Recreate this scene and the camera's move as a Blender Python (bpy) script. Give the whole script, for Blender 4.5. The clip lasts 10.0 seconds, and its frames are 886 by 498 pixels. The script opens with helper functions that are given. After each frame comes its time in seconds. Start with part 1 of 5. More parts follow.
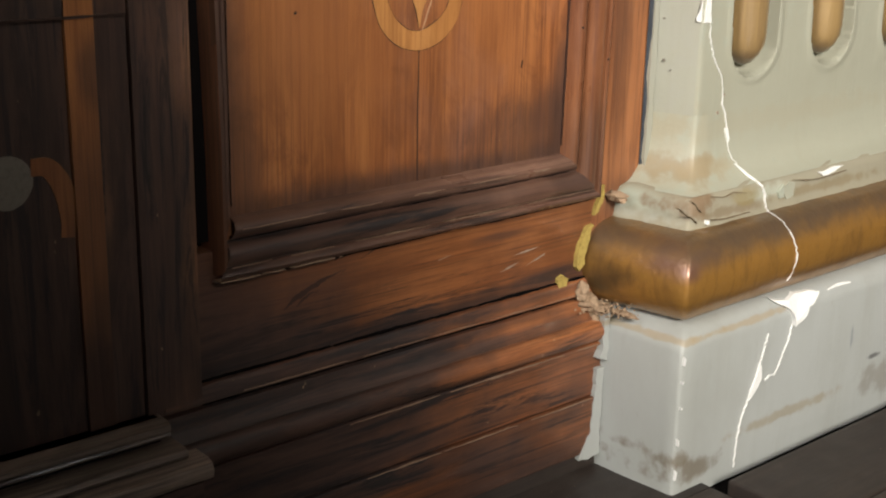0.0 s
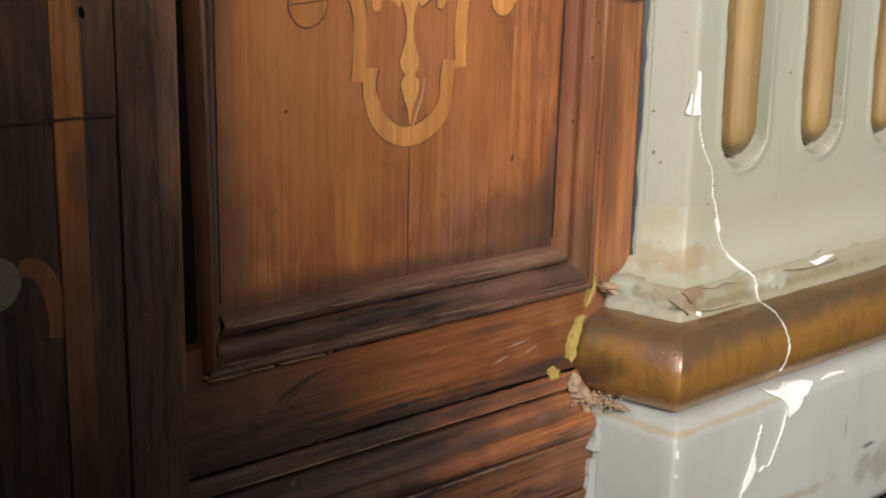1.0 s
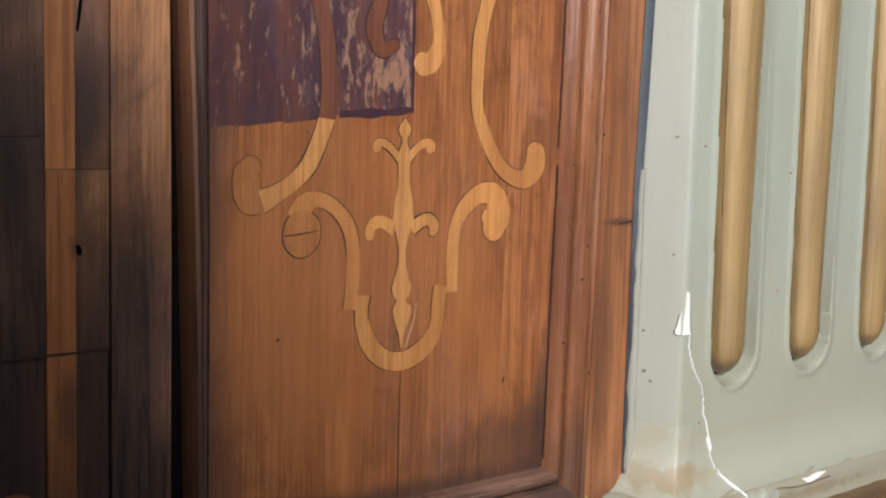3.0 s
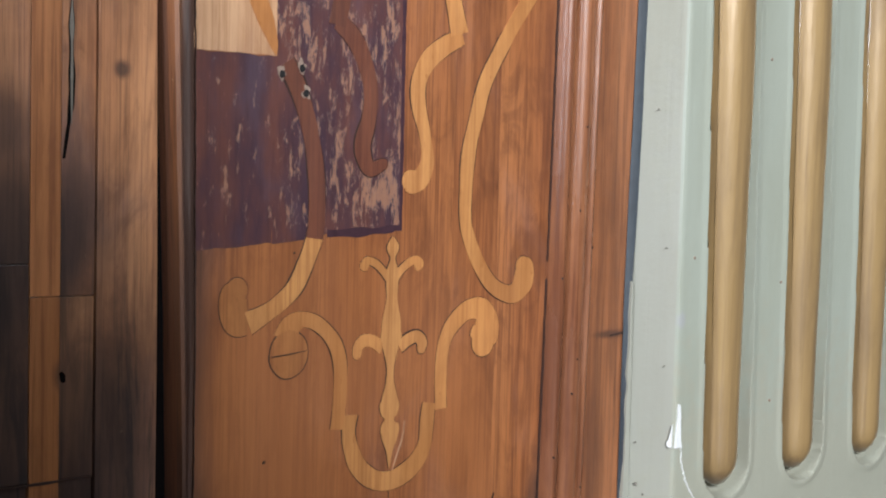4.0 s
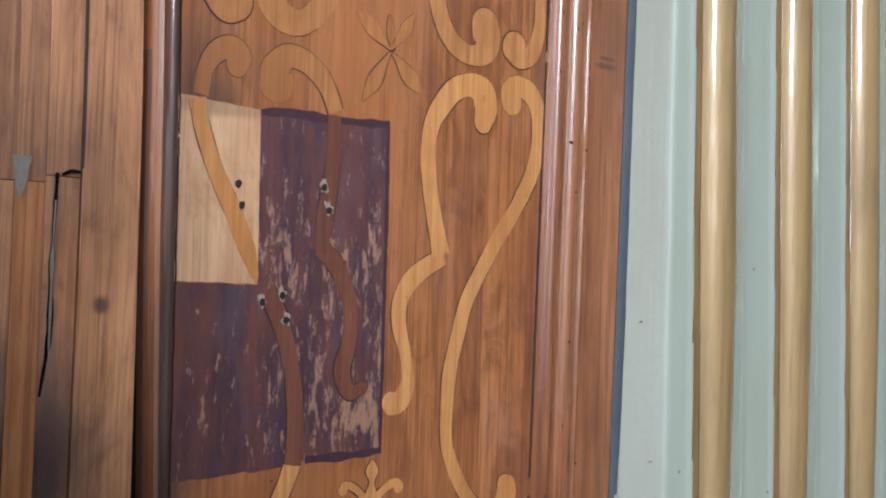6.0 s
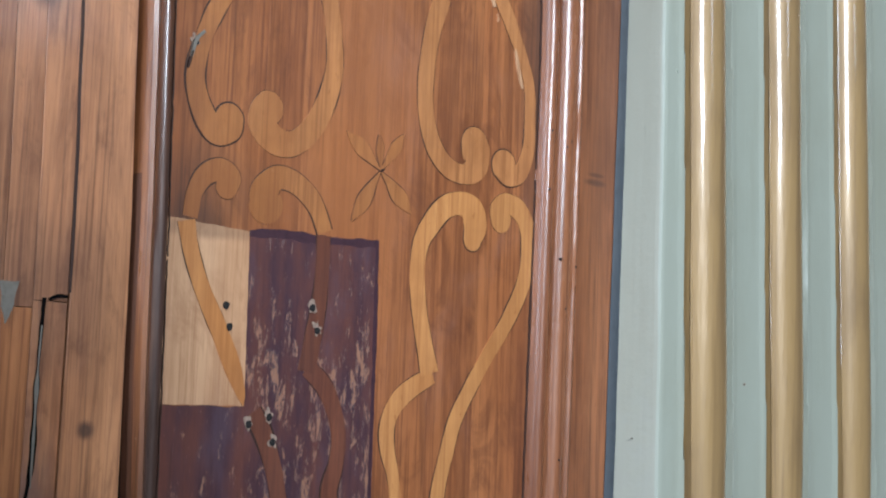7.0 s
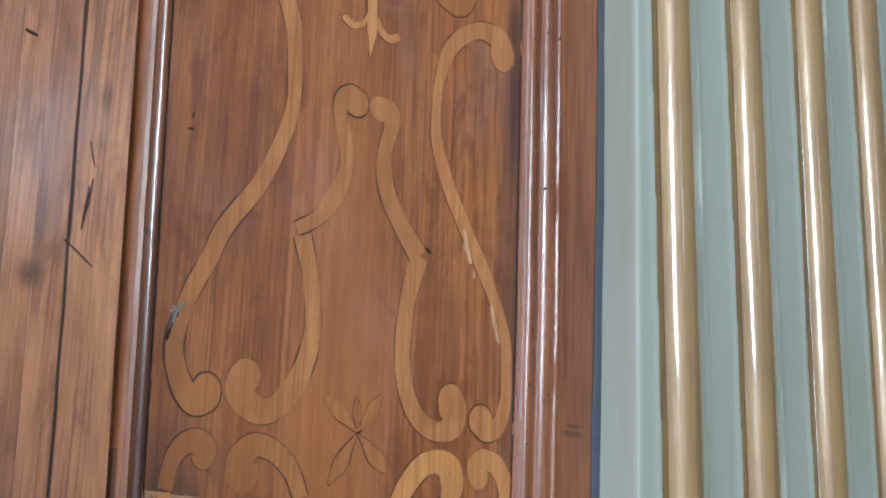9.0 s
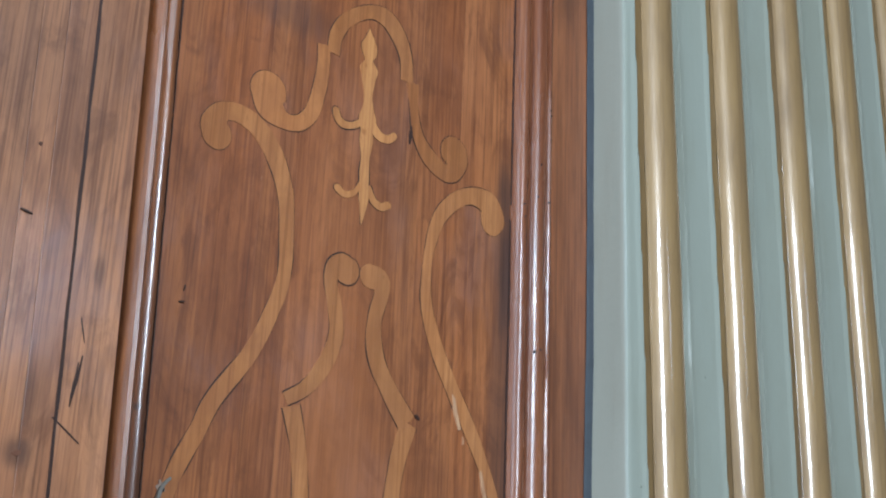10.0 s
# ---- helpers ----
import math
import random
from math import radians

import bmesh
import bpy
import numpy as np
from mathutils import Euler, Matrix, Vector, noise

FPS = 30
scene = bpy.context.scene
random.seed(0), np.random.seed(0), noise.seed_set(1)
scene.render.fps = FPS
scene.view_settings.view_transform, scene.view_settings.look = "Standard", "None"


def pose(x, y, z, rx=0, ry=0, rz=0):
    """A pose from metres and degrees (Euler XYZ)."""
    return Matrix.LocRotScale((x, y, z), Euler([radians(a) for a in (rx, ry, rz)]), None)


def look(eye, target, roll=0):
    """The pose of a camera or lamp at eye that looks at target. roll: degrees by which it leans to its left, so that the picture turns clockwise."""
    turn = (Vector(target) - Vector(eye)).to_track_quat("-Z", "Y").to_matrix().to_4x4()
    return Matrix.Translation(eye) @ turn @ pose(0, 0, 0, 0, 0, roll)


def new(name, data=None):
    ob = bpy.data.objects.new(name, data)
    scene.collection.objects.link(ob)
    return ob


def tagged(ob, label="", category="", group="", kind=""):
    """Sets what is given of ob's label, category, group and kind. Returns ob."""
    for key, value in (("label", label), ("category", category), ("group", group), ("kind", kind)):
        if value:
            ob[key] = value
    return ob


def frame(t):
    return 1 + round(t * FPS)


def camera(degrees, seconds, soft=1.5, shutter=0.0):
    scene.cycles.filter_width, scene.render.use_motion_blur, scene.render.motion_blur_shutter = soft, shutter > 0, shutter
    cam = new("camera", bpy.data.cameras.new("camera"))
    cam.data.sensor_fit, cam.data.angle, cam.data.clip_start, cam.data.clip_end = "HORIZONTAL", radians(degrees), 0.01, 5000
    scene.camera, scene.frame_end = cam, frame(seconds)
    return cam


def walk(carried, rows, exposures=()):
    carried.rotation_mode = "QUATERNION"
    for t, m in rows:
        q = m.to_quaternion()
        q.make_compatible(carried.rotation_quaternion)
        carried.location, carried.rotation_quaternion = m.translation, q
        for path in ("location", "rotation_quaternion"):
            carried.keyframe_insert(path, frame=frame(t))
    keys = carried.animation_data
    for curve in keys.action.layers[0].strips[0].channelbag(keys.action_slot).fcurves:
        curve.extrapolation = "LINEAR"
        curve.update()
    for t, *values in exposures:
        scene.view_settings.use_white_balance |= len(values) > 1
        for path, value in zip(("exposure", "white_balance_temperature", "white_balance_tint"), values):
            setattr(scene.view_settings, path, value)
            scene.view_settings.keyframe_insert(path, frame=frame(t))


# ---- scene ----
cam = camera(37.1, 10.0, soft=2.1)
PATH = [
    (0, (-0.548, -0.902, 0.673), (0.696, 0.545, 0.074), 1.2),
    (0.5, (-0.544, -0.899, 0.685), (0.71, 0.56, 0.139), 1.1),
    (1, (-0.539, -0.898, 0.695), (0.727, 0.568, 0.196), 1.2),
    (1.5, (-0.538, -0.895, 0.706), (0.739, 0.583, 0.276), 1.4),
    (2, (-0.537, -0.896, 0.721), (0.75, 0.588, 0.343), 1.5),
    (2.5, (-0.539, -0.897, 0.731), (0.753, 0.597, 0.419), 1.6),
    (2.7, (-0.5387, -0.8968, 0.7351), (0.6931, 0.5248, 0.4673), 1.61),
    (3.8, (-0.5310, -0.8932, 0.7680), (0.7150, 0.5341, 0.6251), 1.49),
    (4, (-0.529, -0.893, 0.776), (0.784, 0.61, 0.652), 1.5),
    (4.5, (-0.525, -0.898, 0.795), (0.779, 0.616, 0.717), 1.6),
    (5, (-0.524, -0.895, 0.806), (0.788, 0.614, 0.784), 1.6),
    (5.5, (-0.522, -0.897, 0.828), (0.79, 0.612, 0.861), 1.8),
    (6, (-0.519, -0.901, 0.845), (0.794, 0.605, 0.938), 1.8),
    (6.2, (-0.5180, -0.9023, 0.8507), (0.7277, 0.5274, 0.9689), 1.82),
    (7.3, (-0.5160, -0.9077, 0.8818), (0.7257, 0.5103, 1.1219), 2.05),
    (7.5, (-0.516, -0.909, 0.888), (0.791, 0.581, 1.158), 2.0),
    (8, (-0.519, -0.914, 0.906), (0.782, 0.568, 1.24), 1.8),
    (8.5, (-0.528, -0.921, 0.927), (0.766, 0.547, 1.342), 2.0),
    (9, (-0.528, -0.928, 0.94), (0.756, 0.523, 1.438), 1.9),
    (9.5, (-0.529, -0.942, 0.963), (0.736, 0.494, 1.544), 1.8),
    (10, (-0.538, -0.95, 0.985), (0.709, 0.465, 1.65), 2.3),
]
EXPOSURES = [(0.0, -0.03, 7000, 10), (2.5, -0.08, 6450, 11), (4.0, -0.13, 5850, 9), (6.0, -0.31, 5480, 7), (8.0, -0.53, 5260, 5), (10.0, -0.76, 5130, 4)]
walk(cam, [(t, look(eye, target, roll)) for t, eye, target, roll in PATH], EXPOSURES)

# ---- world, windows' light ----
world = bpy.data.worlds.new("sky")
scene.world = world
world.use_nodes = True
wn = world.node_tree
sky = wn.nodes.new("ShaderNodeTexSky")
sky.sky_type = "NISHITA"
sky.sun_disc = False
sky.sun_elevation, sky.sun_rotation = radians(38), radians(200)
wn.links.new(sky.outputs[0], wn.nodes["Background"].inputs[0])
wn.nodes["Background"].inputs[1].default_value = 0.1

FLOOR = 0.02


def window_lamp(name, m, w, h, power, colour):
    d = bpy.data.lights.new(name, "AREA")
    d.shape, d.size, d.size_y, d.energy, d.color = "RECTANGLE", w, h, power, colour
    ob = new(name, d)
    ob.matrix_world = m
    return ob


# narrow side window beside the door, the main window high behind the viewer, and a small one to its right
window_lamp("window_light", look((-1.88, -0.60, 1.75), (0.4, -0.1, 1.3)), 0.34, 1.75, 48, (0.97, 0.98, 1.0))
window_lamp("window_light", look((-1.5, -4.15, 2.5), (0.3, 0, 1.0)), 0.8, 1.2, 390, (1.0, 0.98, 0.95))
window_lamp("window_light", look((1.68, -4.15, 2.62), (0.0, 0, 1.3)), 0.3, 0.62, 10, (0.80, 0.90, 1.0))


# ---- materials ----
class Nodes:
    """A small writer of node materials."""

    def __init__(self, name):
        self.mat = bpy.data.materials.new(name)
        self.mat.use_nodes = True
        self.t = self.mat.node_tree
        self.bsdf = self.t.nodes["Principled BSDF"]
        self.co = self.t.nodes.new("ShaderNodeTexCoord").outputs["Object"]

    def node(self, kind, values=None, **attrs):
        n = self.t.nodes.new(kind)
        for k, v in attrs.items():
            setattr(n, k, v)
        for k, v in (values or {}).items():
            if isinstance(v, bpy.types.NodeSocket):
                self.t.links.new(v, n.inputs[k])
            else:
                n.inputs[k].default_value = v
        return n

    def scaled(self, sx, sy, sz, shift=None):
        v = {"Vector": self.co, "Scale": (sx, sy, sz)}
        if shift is not None:
            v["Location"] = shift
        return self.node("ShaderNodeMapping", v).outputs[0]

    def noise(self, vec, scale, detail=4.0, rough=0.55, distort=0.0):
        return self.node("ShaderNodeTexNoise", {"Vector": vec, "Scale": scale, "Detail": detail, "Roughness": rough, "Distortion": distort}).outputs[0]

    def ramp(self, fac, lo, hi, a=0.0, b=1.0):
        return self.node("ShaderNodeMapRange", {"Value": fac, "From Min": lo, "From Max": hi, "To Min": a, "To Max": b}, interpolation_type="SMOOTHSTEP").outputs[0]

    def math(self, op, a, b=0.5):
        return self.node("ShaderNodeMath", {0: a, 1: b}, operation=op).outputs[0]

    def mix(self, fac, a, b, blend="MIX"):
        n = self.t.nodes.new("ShaderNodeMix")
        n.data_type, n.blend_type = "RGBA", blend
        for sock, v in ((n.inputs[0], fac), (n.inputs[6], a), (n.inputs[7], b)):
            if isinstance(v, bpy.types.NodeSocket):
                self.t.links.new(v, sock)
            else:
                sock.default_value = v if not isinstance(v, tuple) else (*v[:3], 1.0)
        return n.outputs[2]

    def blob(self, cx, cz, rx, rz, soft=0.6, wobble=0.5, scale=9.0, vec=None):
        """A mask for stains and painted shade, with a ragged outline, round (cx, cz) in the door's plane."""
        m = self.node("ShaderNodeMapping", {"Vector": self.co, "Location": (-cx / rx, 0, -cz / rz), "Scale": (1 / rx, 0, 1 / rz)}).outputs[0]
        d = self.node("ShaderNodeVectorMath", {0: m}, operation="LENGTH").outputs["Value"]
        n = self.noise(self.scaled(1.6, 1, 0.7) if vec is None else vec, scale, 5)
        d = self.math("ADD", d, self.math("MULTIPLY", self.math("SUBTRACT", n, 0.5), wobble * 3))
        return self.ramp(d, 1 - soft, 1 + soft, 1.0, 0.0)

    def finish(self, colour, rough, bump=None, strength=0.3, dist=0.001, metal=0.0, coat=0.0, spec=0.5, polish=0.12):
        b = self.bsdf.inputs
        for key, v in (("Base Color", colour), ("Roughness", rough), ("Metallic", metal), ("Coat Weight", coat), ("Specular IOR Level", spec)):
            if isinstance(v, bpy.types.NodeSocket):
                self.t.links.new(v, b[key])
            else:
                b[key].default_value = (*v, 1.0) if isinstance(v, tuple) else v
        b["Coat Roughness"].default_value = polish
        if bump is not None:
            n = self.node("ShaderNodeBump", {"Height": bump, "Strength": strength, "Distance": dist})
            self.t.links.new(n.outputs[0], b["Normal"])
        return self.mat


def wood(name, dark, mid, light, along="z", stains_and_shades=(), rough=0.38, fine=1.0, vary=0.35, stain_shade_colour=(0.022, 0.011, 0.008), scuff=0.25, soot_and_shade=None, coat=0.12, pits=0.0, polish=0.12, haze=0.0, honey=(), fade=0.0):
    """Old varnished wood, with the grain along z or x, and stains and painted shade of (cx, cz, rx, rz, strength)."""
    n = Nodes(name)
    own = n.node("ShaderNodeObjectInfo").outputs["Random"]
    off = n.node("ShaderNodeCombineXYZ", {0: n.math("MULTIPLY", own, 3.7), 1: n.math("MULTIPLY", own, 5.1), 2: n.math("MULTIPLY", own, 1.9)}).outputs[0]
    sc = (1, 1, 0.035) if along == "z" else (0.035, 1, 1)
    sb = (1, 1, 0.075) if along == "z" else (0.075, 1, 1)
    wide = n.noise(n.scaled(*sb, off), 14, 4, 0.6, 0.6)
    figure = n.noise(n.scaled(*sb, off), 44, 5, 0.7, 1.6)
    grain = n.noise(n.scaled(*sc, off), 150 * fine, 5, 0.7, 0.4)
    hair = n.noise(n.scaled(*((1, 1, 0.012) if along == "z" else (0.012, 1, 1)), off), 420 * fine, 3, 0.6, 0.2)
    pores = n.noise(n.scaled(*sc, off), 700 * fine, 3, 0.75)
    patch = n.noise(n.scaled(1, 1, 0.6, off), 4.5, 5, 0.65)
    cloud = n.noise(n.scaled(1, 1, 0.45, off), 13, 5, 0.7)
    c = n.mix(n.ramp(wide, 0.3, 0.7), mid, light)
    c = n.mix(n.math("MULTIPLY", n.ramp(figure, 0.45, 0.65), 0.38), c, dark)
    c = n.mix(n.math("MULTIPLY", n.ramp(hair, 0.52, 0.64), 0.50), c, dark)
    c = n.mix(n.math("MULTIPLY", n.ramp(hair, 0.46, 0.34), 0.22), c, light)
    c = n.mix(n.math("MULTIPLY", n.ramp(grain, 0.42, 0.70), 0.42), c, dark)
    c = n.mix(n.math("MULTIPLY", n.ramp(pores, 0.55, 0.72), 0.40), c, dark)
    c = n.mix(n.math("MULTIPLY", n.ramp(patch, 0.42, 0.70), 0.50), c, dark)
    c = n.mix(n.math("MULTIPLY", n.ramp(cloud, 0.55, 0.75), 0.25), c, light)
    tone = n.ramp(own, 0, 1, 1 - vary, 1 + vary * 0.6)
    c = n.mix(1.0, c, n.node("ShaderNodeCombineColor", {0: tone, 1: tone, 2: tone}).outputs[0], "MULTIPLY")
    if haze:
        # the varnish's cool sheen, painted as cloudy patches, and pale raised fibres
        sheen = n.noise(n.scaled(1, 1, 0.5, (3.1, 0.0, 1.7)), 8, 5, 0.65, 0.4)
        c = n.mix(n.math("MULTIPLY", n.ramp(sheen, 0.50, 0.72), haze), c, (0.250, 0.165, 0.155))
        blotch = n.noise(n.scaled(1, 1, 0.42, off), 24, 6, 0.68, 1.2)
        c = n.mix(n.math("MULTIPLY", n.ramp(blotch, 0.48, 0.66), 0.46), c, dark)
        ripple = n.noise(n.scaled(0.35, 1, 1, off), 34, 4, 0.6, 0.8)
        c = n.mix(n.math("MULTIPLY", n.ramp(ripple, 0.52, 0.74), 0.10), c, light)
        fibre = n.noise(n.scaled(1, 1, 0.06, off), 240, 3, 0.6)
        c = n.mix(n.math("MULTIPLY", n.ramp(fibre, 0.58, 0.72), 0.35), c, light)
    dull = 0.0
    for cx, cz, rx, rz, s in honey:
        c = n.mix(n.math("MULTIPLY", n.blob(cx, cz, rx, rz, 0.8, 0.5, 7.0), s), c, n.mix(grain, light, mid))
    for cx, cz, rx, rz, s in stains_and_shades:
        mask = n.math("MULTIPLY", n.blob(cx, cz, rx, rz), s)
        c = n.mix(mask, c, n.mix(n.ramp(figure, 0.35, 0.65), stain_shade_colour, tuple(v * 2.6 for v in stain_shade_colour)))
        dull = n.math("MAXIMUM", dull, mask)
    if fade:
        # varnish and dirt have taken the piece part of the way to the panel's own tone
        tired = n.noise(n.scaled(1, 1, 0.7), 26, 5, 0.65, 0.5)
        c = n.mix(n.math("MULTIPLY", n.ramp(tired, 0.36, 0.66), fade), c, (0.215, 0.080, 0.029))
    if pits:
        pit = n.noise(n.scaled(1, 1, 0.45, off), 150, 4, 0.7)
        c = n.mix(n.math("MULTIPLY", n.ramp(pit, 0.62, 0.70), pits), c, dark)
    # near-black streaks: soot, deepened to carry the shade low on the doors
    if soot_and_shade:
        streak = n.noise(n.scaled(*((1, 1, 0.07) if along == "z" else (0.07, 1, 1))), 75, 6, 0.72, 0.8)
        mask = n.math("MULTIPLY", n.ramp(streak, 0.50, 0.62), n.blob(*soot_and_shade, 0.7, 0.5))
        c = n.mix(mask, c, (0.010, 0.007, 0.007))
        dull = n.math("MAXIMUM", dull, mask)
    # pale scuffs and pin-pricks
    sp = n.noise(n.scaled(1, 1, 0.5), 170, 2, 0.5)
    c = n.mix(n.math("MULTIPLY", n.ramp(sp, 0.76, 0.80), scuff), c, (0.55, 0.38, 0.24))
    smear = n.noise(n.scaled(1, 1, 0.4), 11, 5)
    r = n.math("ADD", n.ramp(smear, 0.3, 0.75, rough - 0.09, rough + 0.13), n.math("MULTIPLY", pores, 0.08))
    r = n.math("ADD", r, n.math("MULTIPLY", dull, 0.28))
    h = n.math("ADD", n.math("MULTIPLY", grain, 0.7), n.math("ADD", n.math("MULTIPLY", pores, 0.5), n.math("MULTIPLY", figure, 0.8)))
    return n.finish(c, r, h, 0.30, 0.0013, coat=coat, polish=polish)


def plaster(name, base, dirty, stains_and_shades=(), rough=0.5, spots=0.35):
    """Gloss-painted plaster: brush marks, grime, yellowed streaks and small chips."""
    n = Nodes(name)
    cloud = n.noise(n.scaled(1, 1, 0.5), 6, 5, 0.6)
    brush = n.noise(n.scaled(1, 1, 0.03), 160, 3)
    grit = n.noise(n.scaled(1, 1, 1), 60, 6, 0.7)
    c = n.mix(n.math("MULTIPLY", n.ramp(cloud, 0.42, 0.75), 0.55), base, dirty)
    c = n.mix(n.math("MULTIPLY", n.ramp(brush, 0.5, 0.8), 0.08), c, dirty)
    c = n.mix(n.math("MULTIPLY", n.ramp(grit, 0.64, 0.72), spots), c, (0.2, 0.17, 0.12))
    runs = n.noise(n.scaled(1, 1, 0.12), 34, 5, 0.7)
    c = n.mix(n.math("MULTIPLY", n.ramp(runs, 0.52, 0.75), 0.3), c, dirty)
    for cx, cz, rx, rz, s, col in stains_and_shades:
        c = n.mix(n.math("MULTIPLY", n.blob(cx, cz, rx, rz, 0.5, 0.9, 60.0, n.scaled(1, 1, 1)), s), c, col)
    h = n.math("ADD", n.math("MULTIPLY", cloud, 2.0), n.math("ADD", n.math("MULTIPLY", brush, 0.35), n.math("MULTIPLY", grit, 0.5)))
    return n.finish(c, n.ramp(cloud, 0.3, 0.7, rough - 0.08, rough + 0.12), h, 0.45, 0.002)


def gilt(name, base, dark, rough, metal, coat, stains_and_shades=(), run=0.1, polish=0.12):
    n = Nodes(name)
    cloud = n.noise(n.scaled(1, 1, 0.35), 16, 5, 0.6)
    fine = n.noise(n.scaled(1, 1, run), 190, 4)
    drawn = n.noise(n.scaled(1, 1, 0.02 if run < 1 else 0.3), 75, 4, 0.6, 0.3)
    c = n.mix(n.math("MULTIPLY", n.ramp(cloud, 0.4, 0.8), 0.6), base, dark)
    c = n.mix(n.math("MULTIPLY", n.ramp(fine, 0.55, 0.8), 0.25), c, dark)
    c = n.mix(n.math("MULTIPLY", n.ramp(drawn, 0.48, 0.66), 0.45), c, dark)
    for cx, cz, rx, rz, s, col in stains_and_shades:
        c = n.mix(n.math("MULTIPLY", n.blob(cx, cz, rx, rz, 0.9, 0.6, 30.0, n.scaled(0.7, 0.7, 1.2)), s), c, col)
    h = n.math("ADD", n.math("MULTIPLY", cloud, 2.5), fine)
    return n.finish(c, n.ramp(cloud, 0.3, 0.75, rough - 0.05, rough + 0.12), h, 0.32, 0.0018, metal, coat, polish=polish)


def plain(name, colour, rough=0.6, speck=0.3, scale=60, spec=0.5):
    n = Nodes(name)
    s = n.noise(n.scaled(1, 1, 1), scale, 5, 0.65)
    c = n.mix(n.math("MULTIPLY", n.ramp(s, 0.4, 0.75), speck), colour, tuple(v * 0.45 for v in colour))
    return n.finish(c, rough, s, 0.3, 0.001, spec=spec)


WOOD_D, WOOD_M, WOOD_L = (0.085, 0.026, 0.011), (0.270, 0.092, 0.030), (0.385, 0.148, 0.049)
# stains, and darker bands along the bottom edge and beside the mouldings
m_panel = wood("panel_wood", WOOD_D, WOOD_M, WOOD_L, stains_and_shades=[
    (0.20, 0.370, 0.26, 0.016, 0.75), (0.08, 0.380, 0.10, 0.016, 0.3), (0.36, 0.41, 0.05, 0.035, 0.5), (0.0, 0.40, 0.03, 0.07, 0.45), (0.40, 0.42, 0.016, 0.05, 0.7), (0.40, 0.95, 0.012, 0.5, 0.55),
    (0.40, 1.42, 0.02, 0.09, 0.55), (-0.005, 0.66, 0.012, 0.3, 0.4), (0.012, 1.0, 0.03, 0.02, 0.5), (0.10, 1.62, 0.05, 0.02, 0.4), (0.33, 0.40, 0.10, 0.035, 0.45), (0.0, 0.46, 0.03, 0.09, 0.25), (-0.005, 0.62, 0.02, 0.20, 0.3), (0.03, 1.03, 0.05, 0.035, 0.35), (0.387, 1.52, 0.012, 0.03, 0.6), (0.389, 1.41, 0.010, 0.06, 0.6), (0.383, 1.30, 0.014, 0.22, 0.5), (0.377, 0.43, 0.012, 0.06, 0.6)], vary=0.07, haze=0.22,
    # golden wood; the two patches at lower left also paint in missing light
    honey=[(0.178, 1.16, 0.050, 0.30, 0.55), (0.09, 0.50, 0.08, 0.07, 0.6), (0.06, 0.58, 0.08, 0.10, 0.55), (0.27, 0.53, 0.05, 0.07, 0.55), (0.19, 0.60, 0.10, 0.06, 0.4), (0.13, 0.68, 0.12, 0.03, 0.3), (0.11, 1.05, 0.08, 0.05, 0.4)])
m_stile = wood("stile_wood", (0.070, 0.024, 0.011), (0.205, 0.072, 0.027), (0.30, 0.118, 0.046), stains_and_shades=[
    (0.475, 0.30, 0.03, 0.03, 0.5), (0.478, 0.611, 0.022, 0.004, 0.7), (0.478, 1.098, 0.014, 0.003, 0.6), (0.480, 1.106, 0.010, 0.002, 0.6), (0.46, 0.5, 0.012, 0.12, 0.35)])
# dark band along the foot and lower left: soot with shade painted in
m_rail = wood("rail_wood", (0.08, 0.024, 0.010), (0.26, 0.088, 0.029), (0.36, 0.140, 0.050), along="x", stains_and_shades=[
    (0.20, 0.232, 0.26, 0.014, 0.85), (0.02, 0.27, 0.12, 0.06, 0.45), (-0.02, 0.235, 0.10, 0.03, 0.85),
    (0.375, 0.247, 0.05, 0.006, 0.7), (0.14, 0.322, 0.05, 0.006, 0.6), (0.30, 0.30, 0.035, 0.004, 0.5), (-0.03, 0.30, 0.03, 0.06, 0.6), (-0.01, 0.24, 0.10, 0.05, 0.8), (-0.02, 0.30, 0.06, 0.10, 0.55)], soot_and_shade=(0.06, 0.235, 0.30, 0.04))
# soot, plus shade painted into the cove, the grooves and the left end
m_base = wood("base_wood", (0.045, 0.016, 0.009), (0.20, 0.068, 0.026), (0.32, 0.120, 0.046), along="x", rough=0.33, scuff=0.5, coat=0.35, soot_and_shade=(0.04, 0.12, 0.36, 0.15), stains_and_shades=[
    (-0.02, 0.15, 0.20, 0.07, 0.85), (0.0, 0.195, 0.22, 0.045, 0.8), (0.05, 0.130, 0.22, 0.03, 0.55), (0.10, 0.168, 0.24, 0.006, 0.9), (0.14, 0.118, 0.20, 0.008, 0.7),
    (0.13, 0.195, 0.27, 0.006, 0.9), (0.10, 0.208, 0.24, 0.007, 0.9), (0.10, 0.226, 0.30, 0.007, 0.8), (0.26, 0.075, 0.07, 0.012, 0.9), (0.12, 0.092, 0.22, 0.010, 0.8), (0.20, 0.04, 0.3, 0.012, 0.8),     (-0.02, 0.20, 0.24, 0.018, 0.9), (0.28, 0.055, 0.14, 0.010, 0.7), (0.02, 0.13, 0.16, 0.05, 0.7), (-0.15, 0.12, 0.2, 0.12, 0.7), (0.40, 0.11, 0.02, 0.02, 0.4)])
m_bar = wood("rubbed_dark_wood", (0.022, 0.015, 0.011), (0.160, 0.116, 0.088), (0.300, 0.232, 0.190), along="x", rough=0.34, coat=0.3, scuff=0.5, vary=0.1, soot_and_shade=(-0.30, 0.19, 0.20, 0.03))
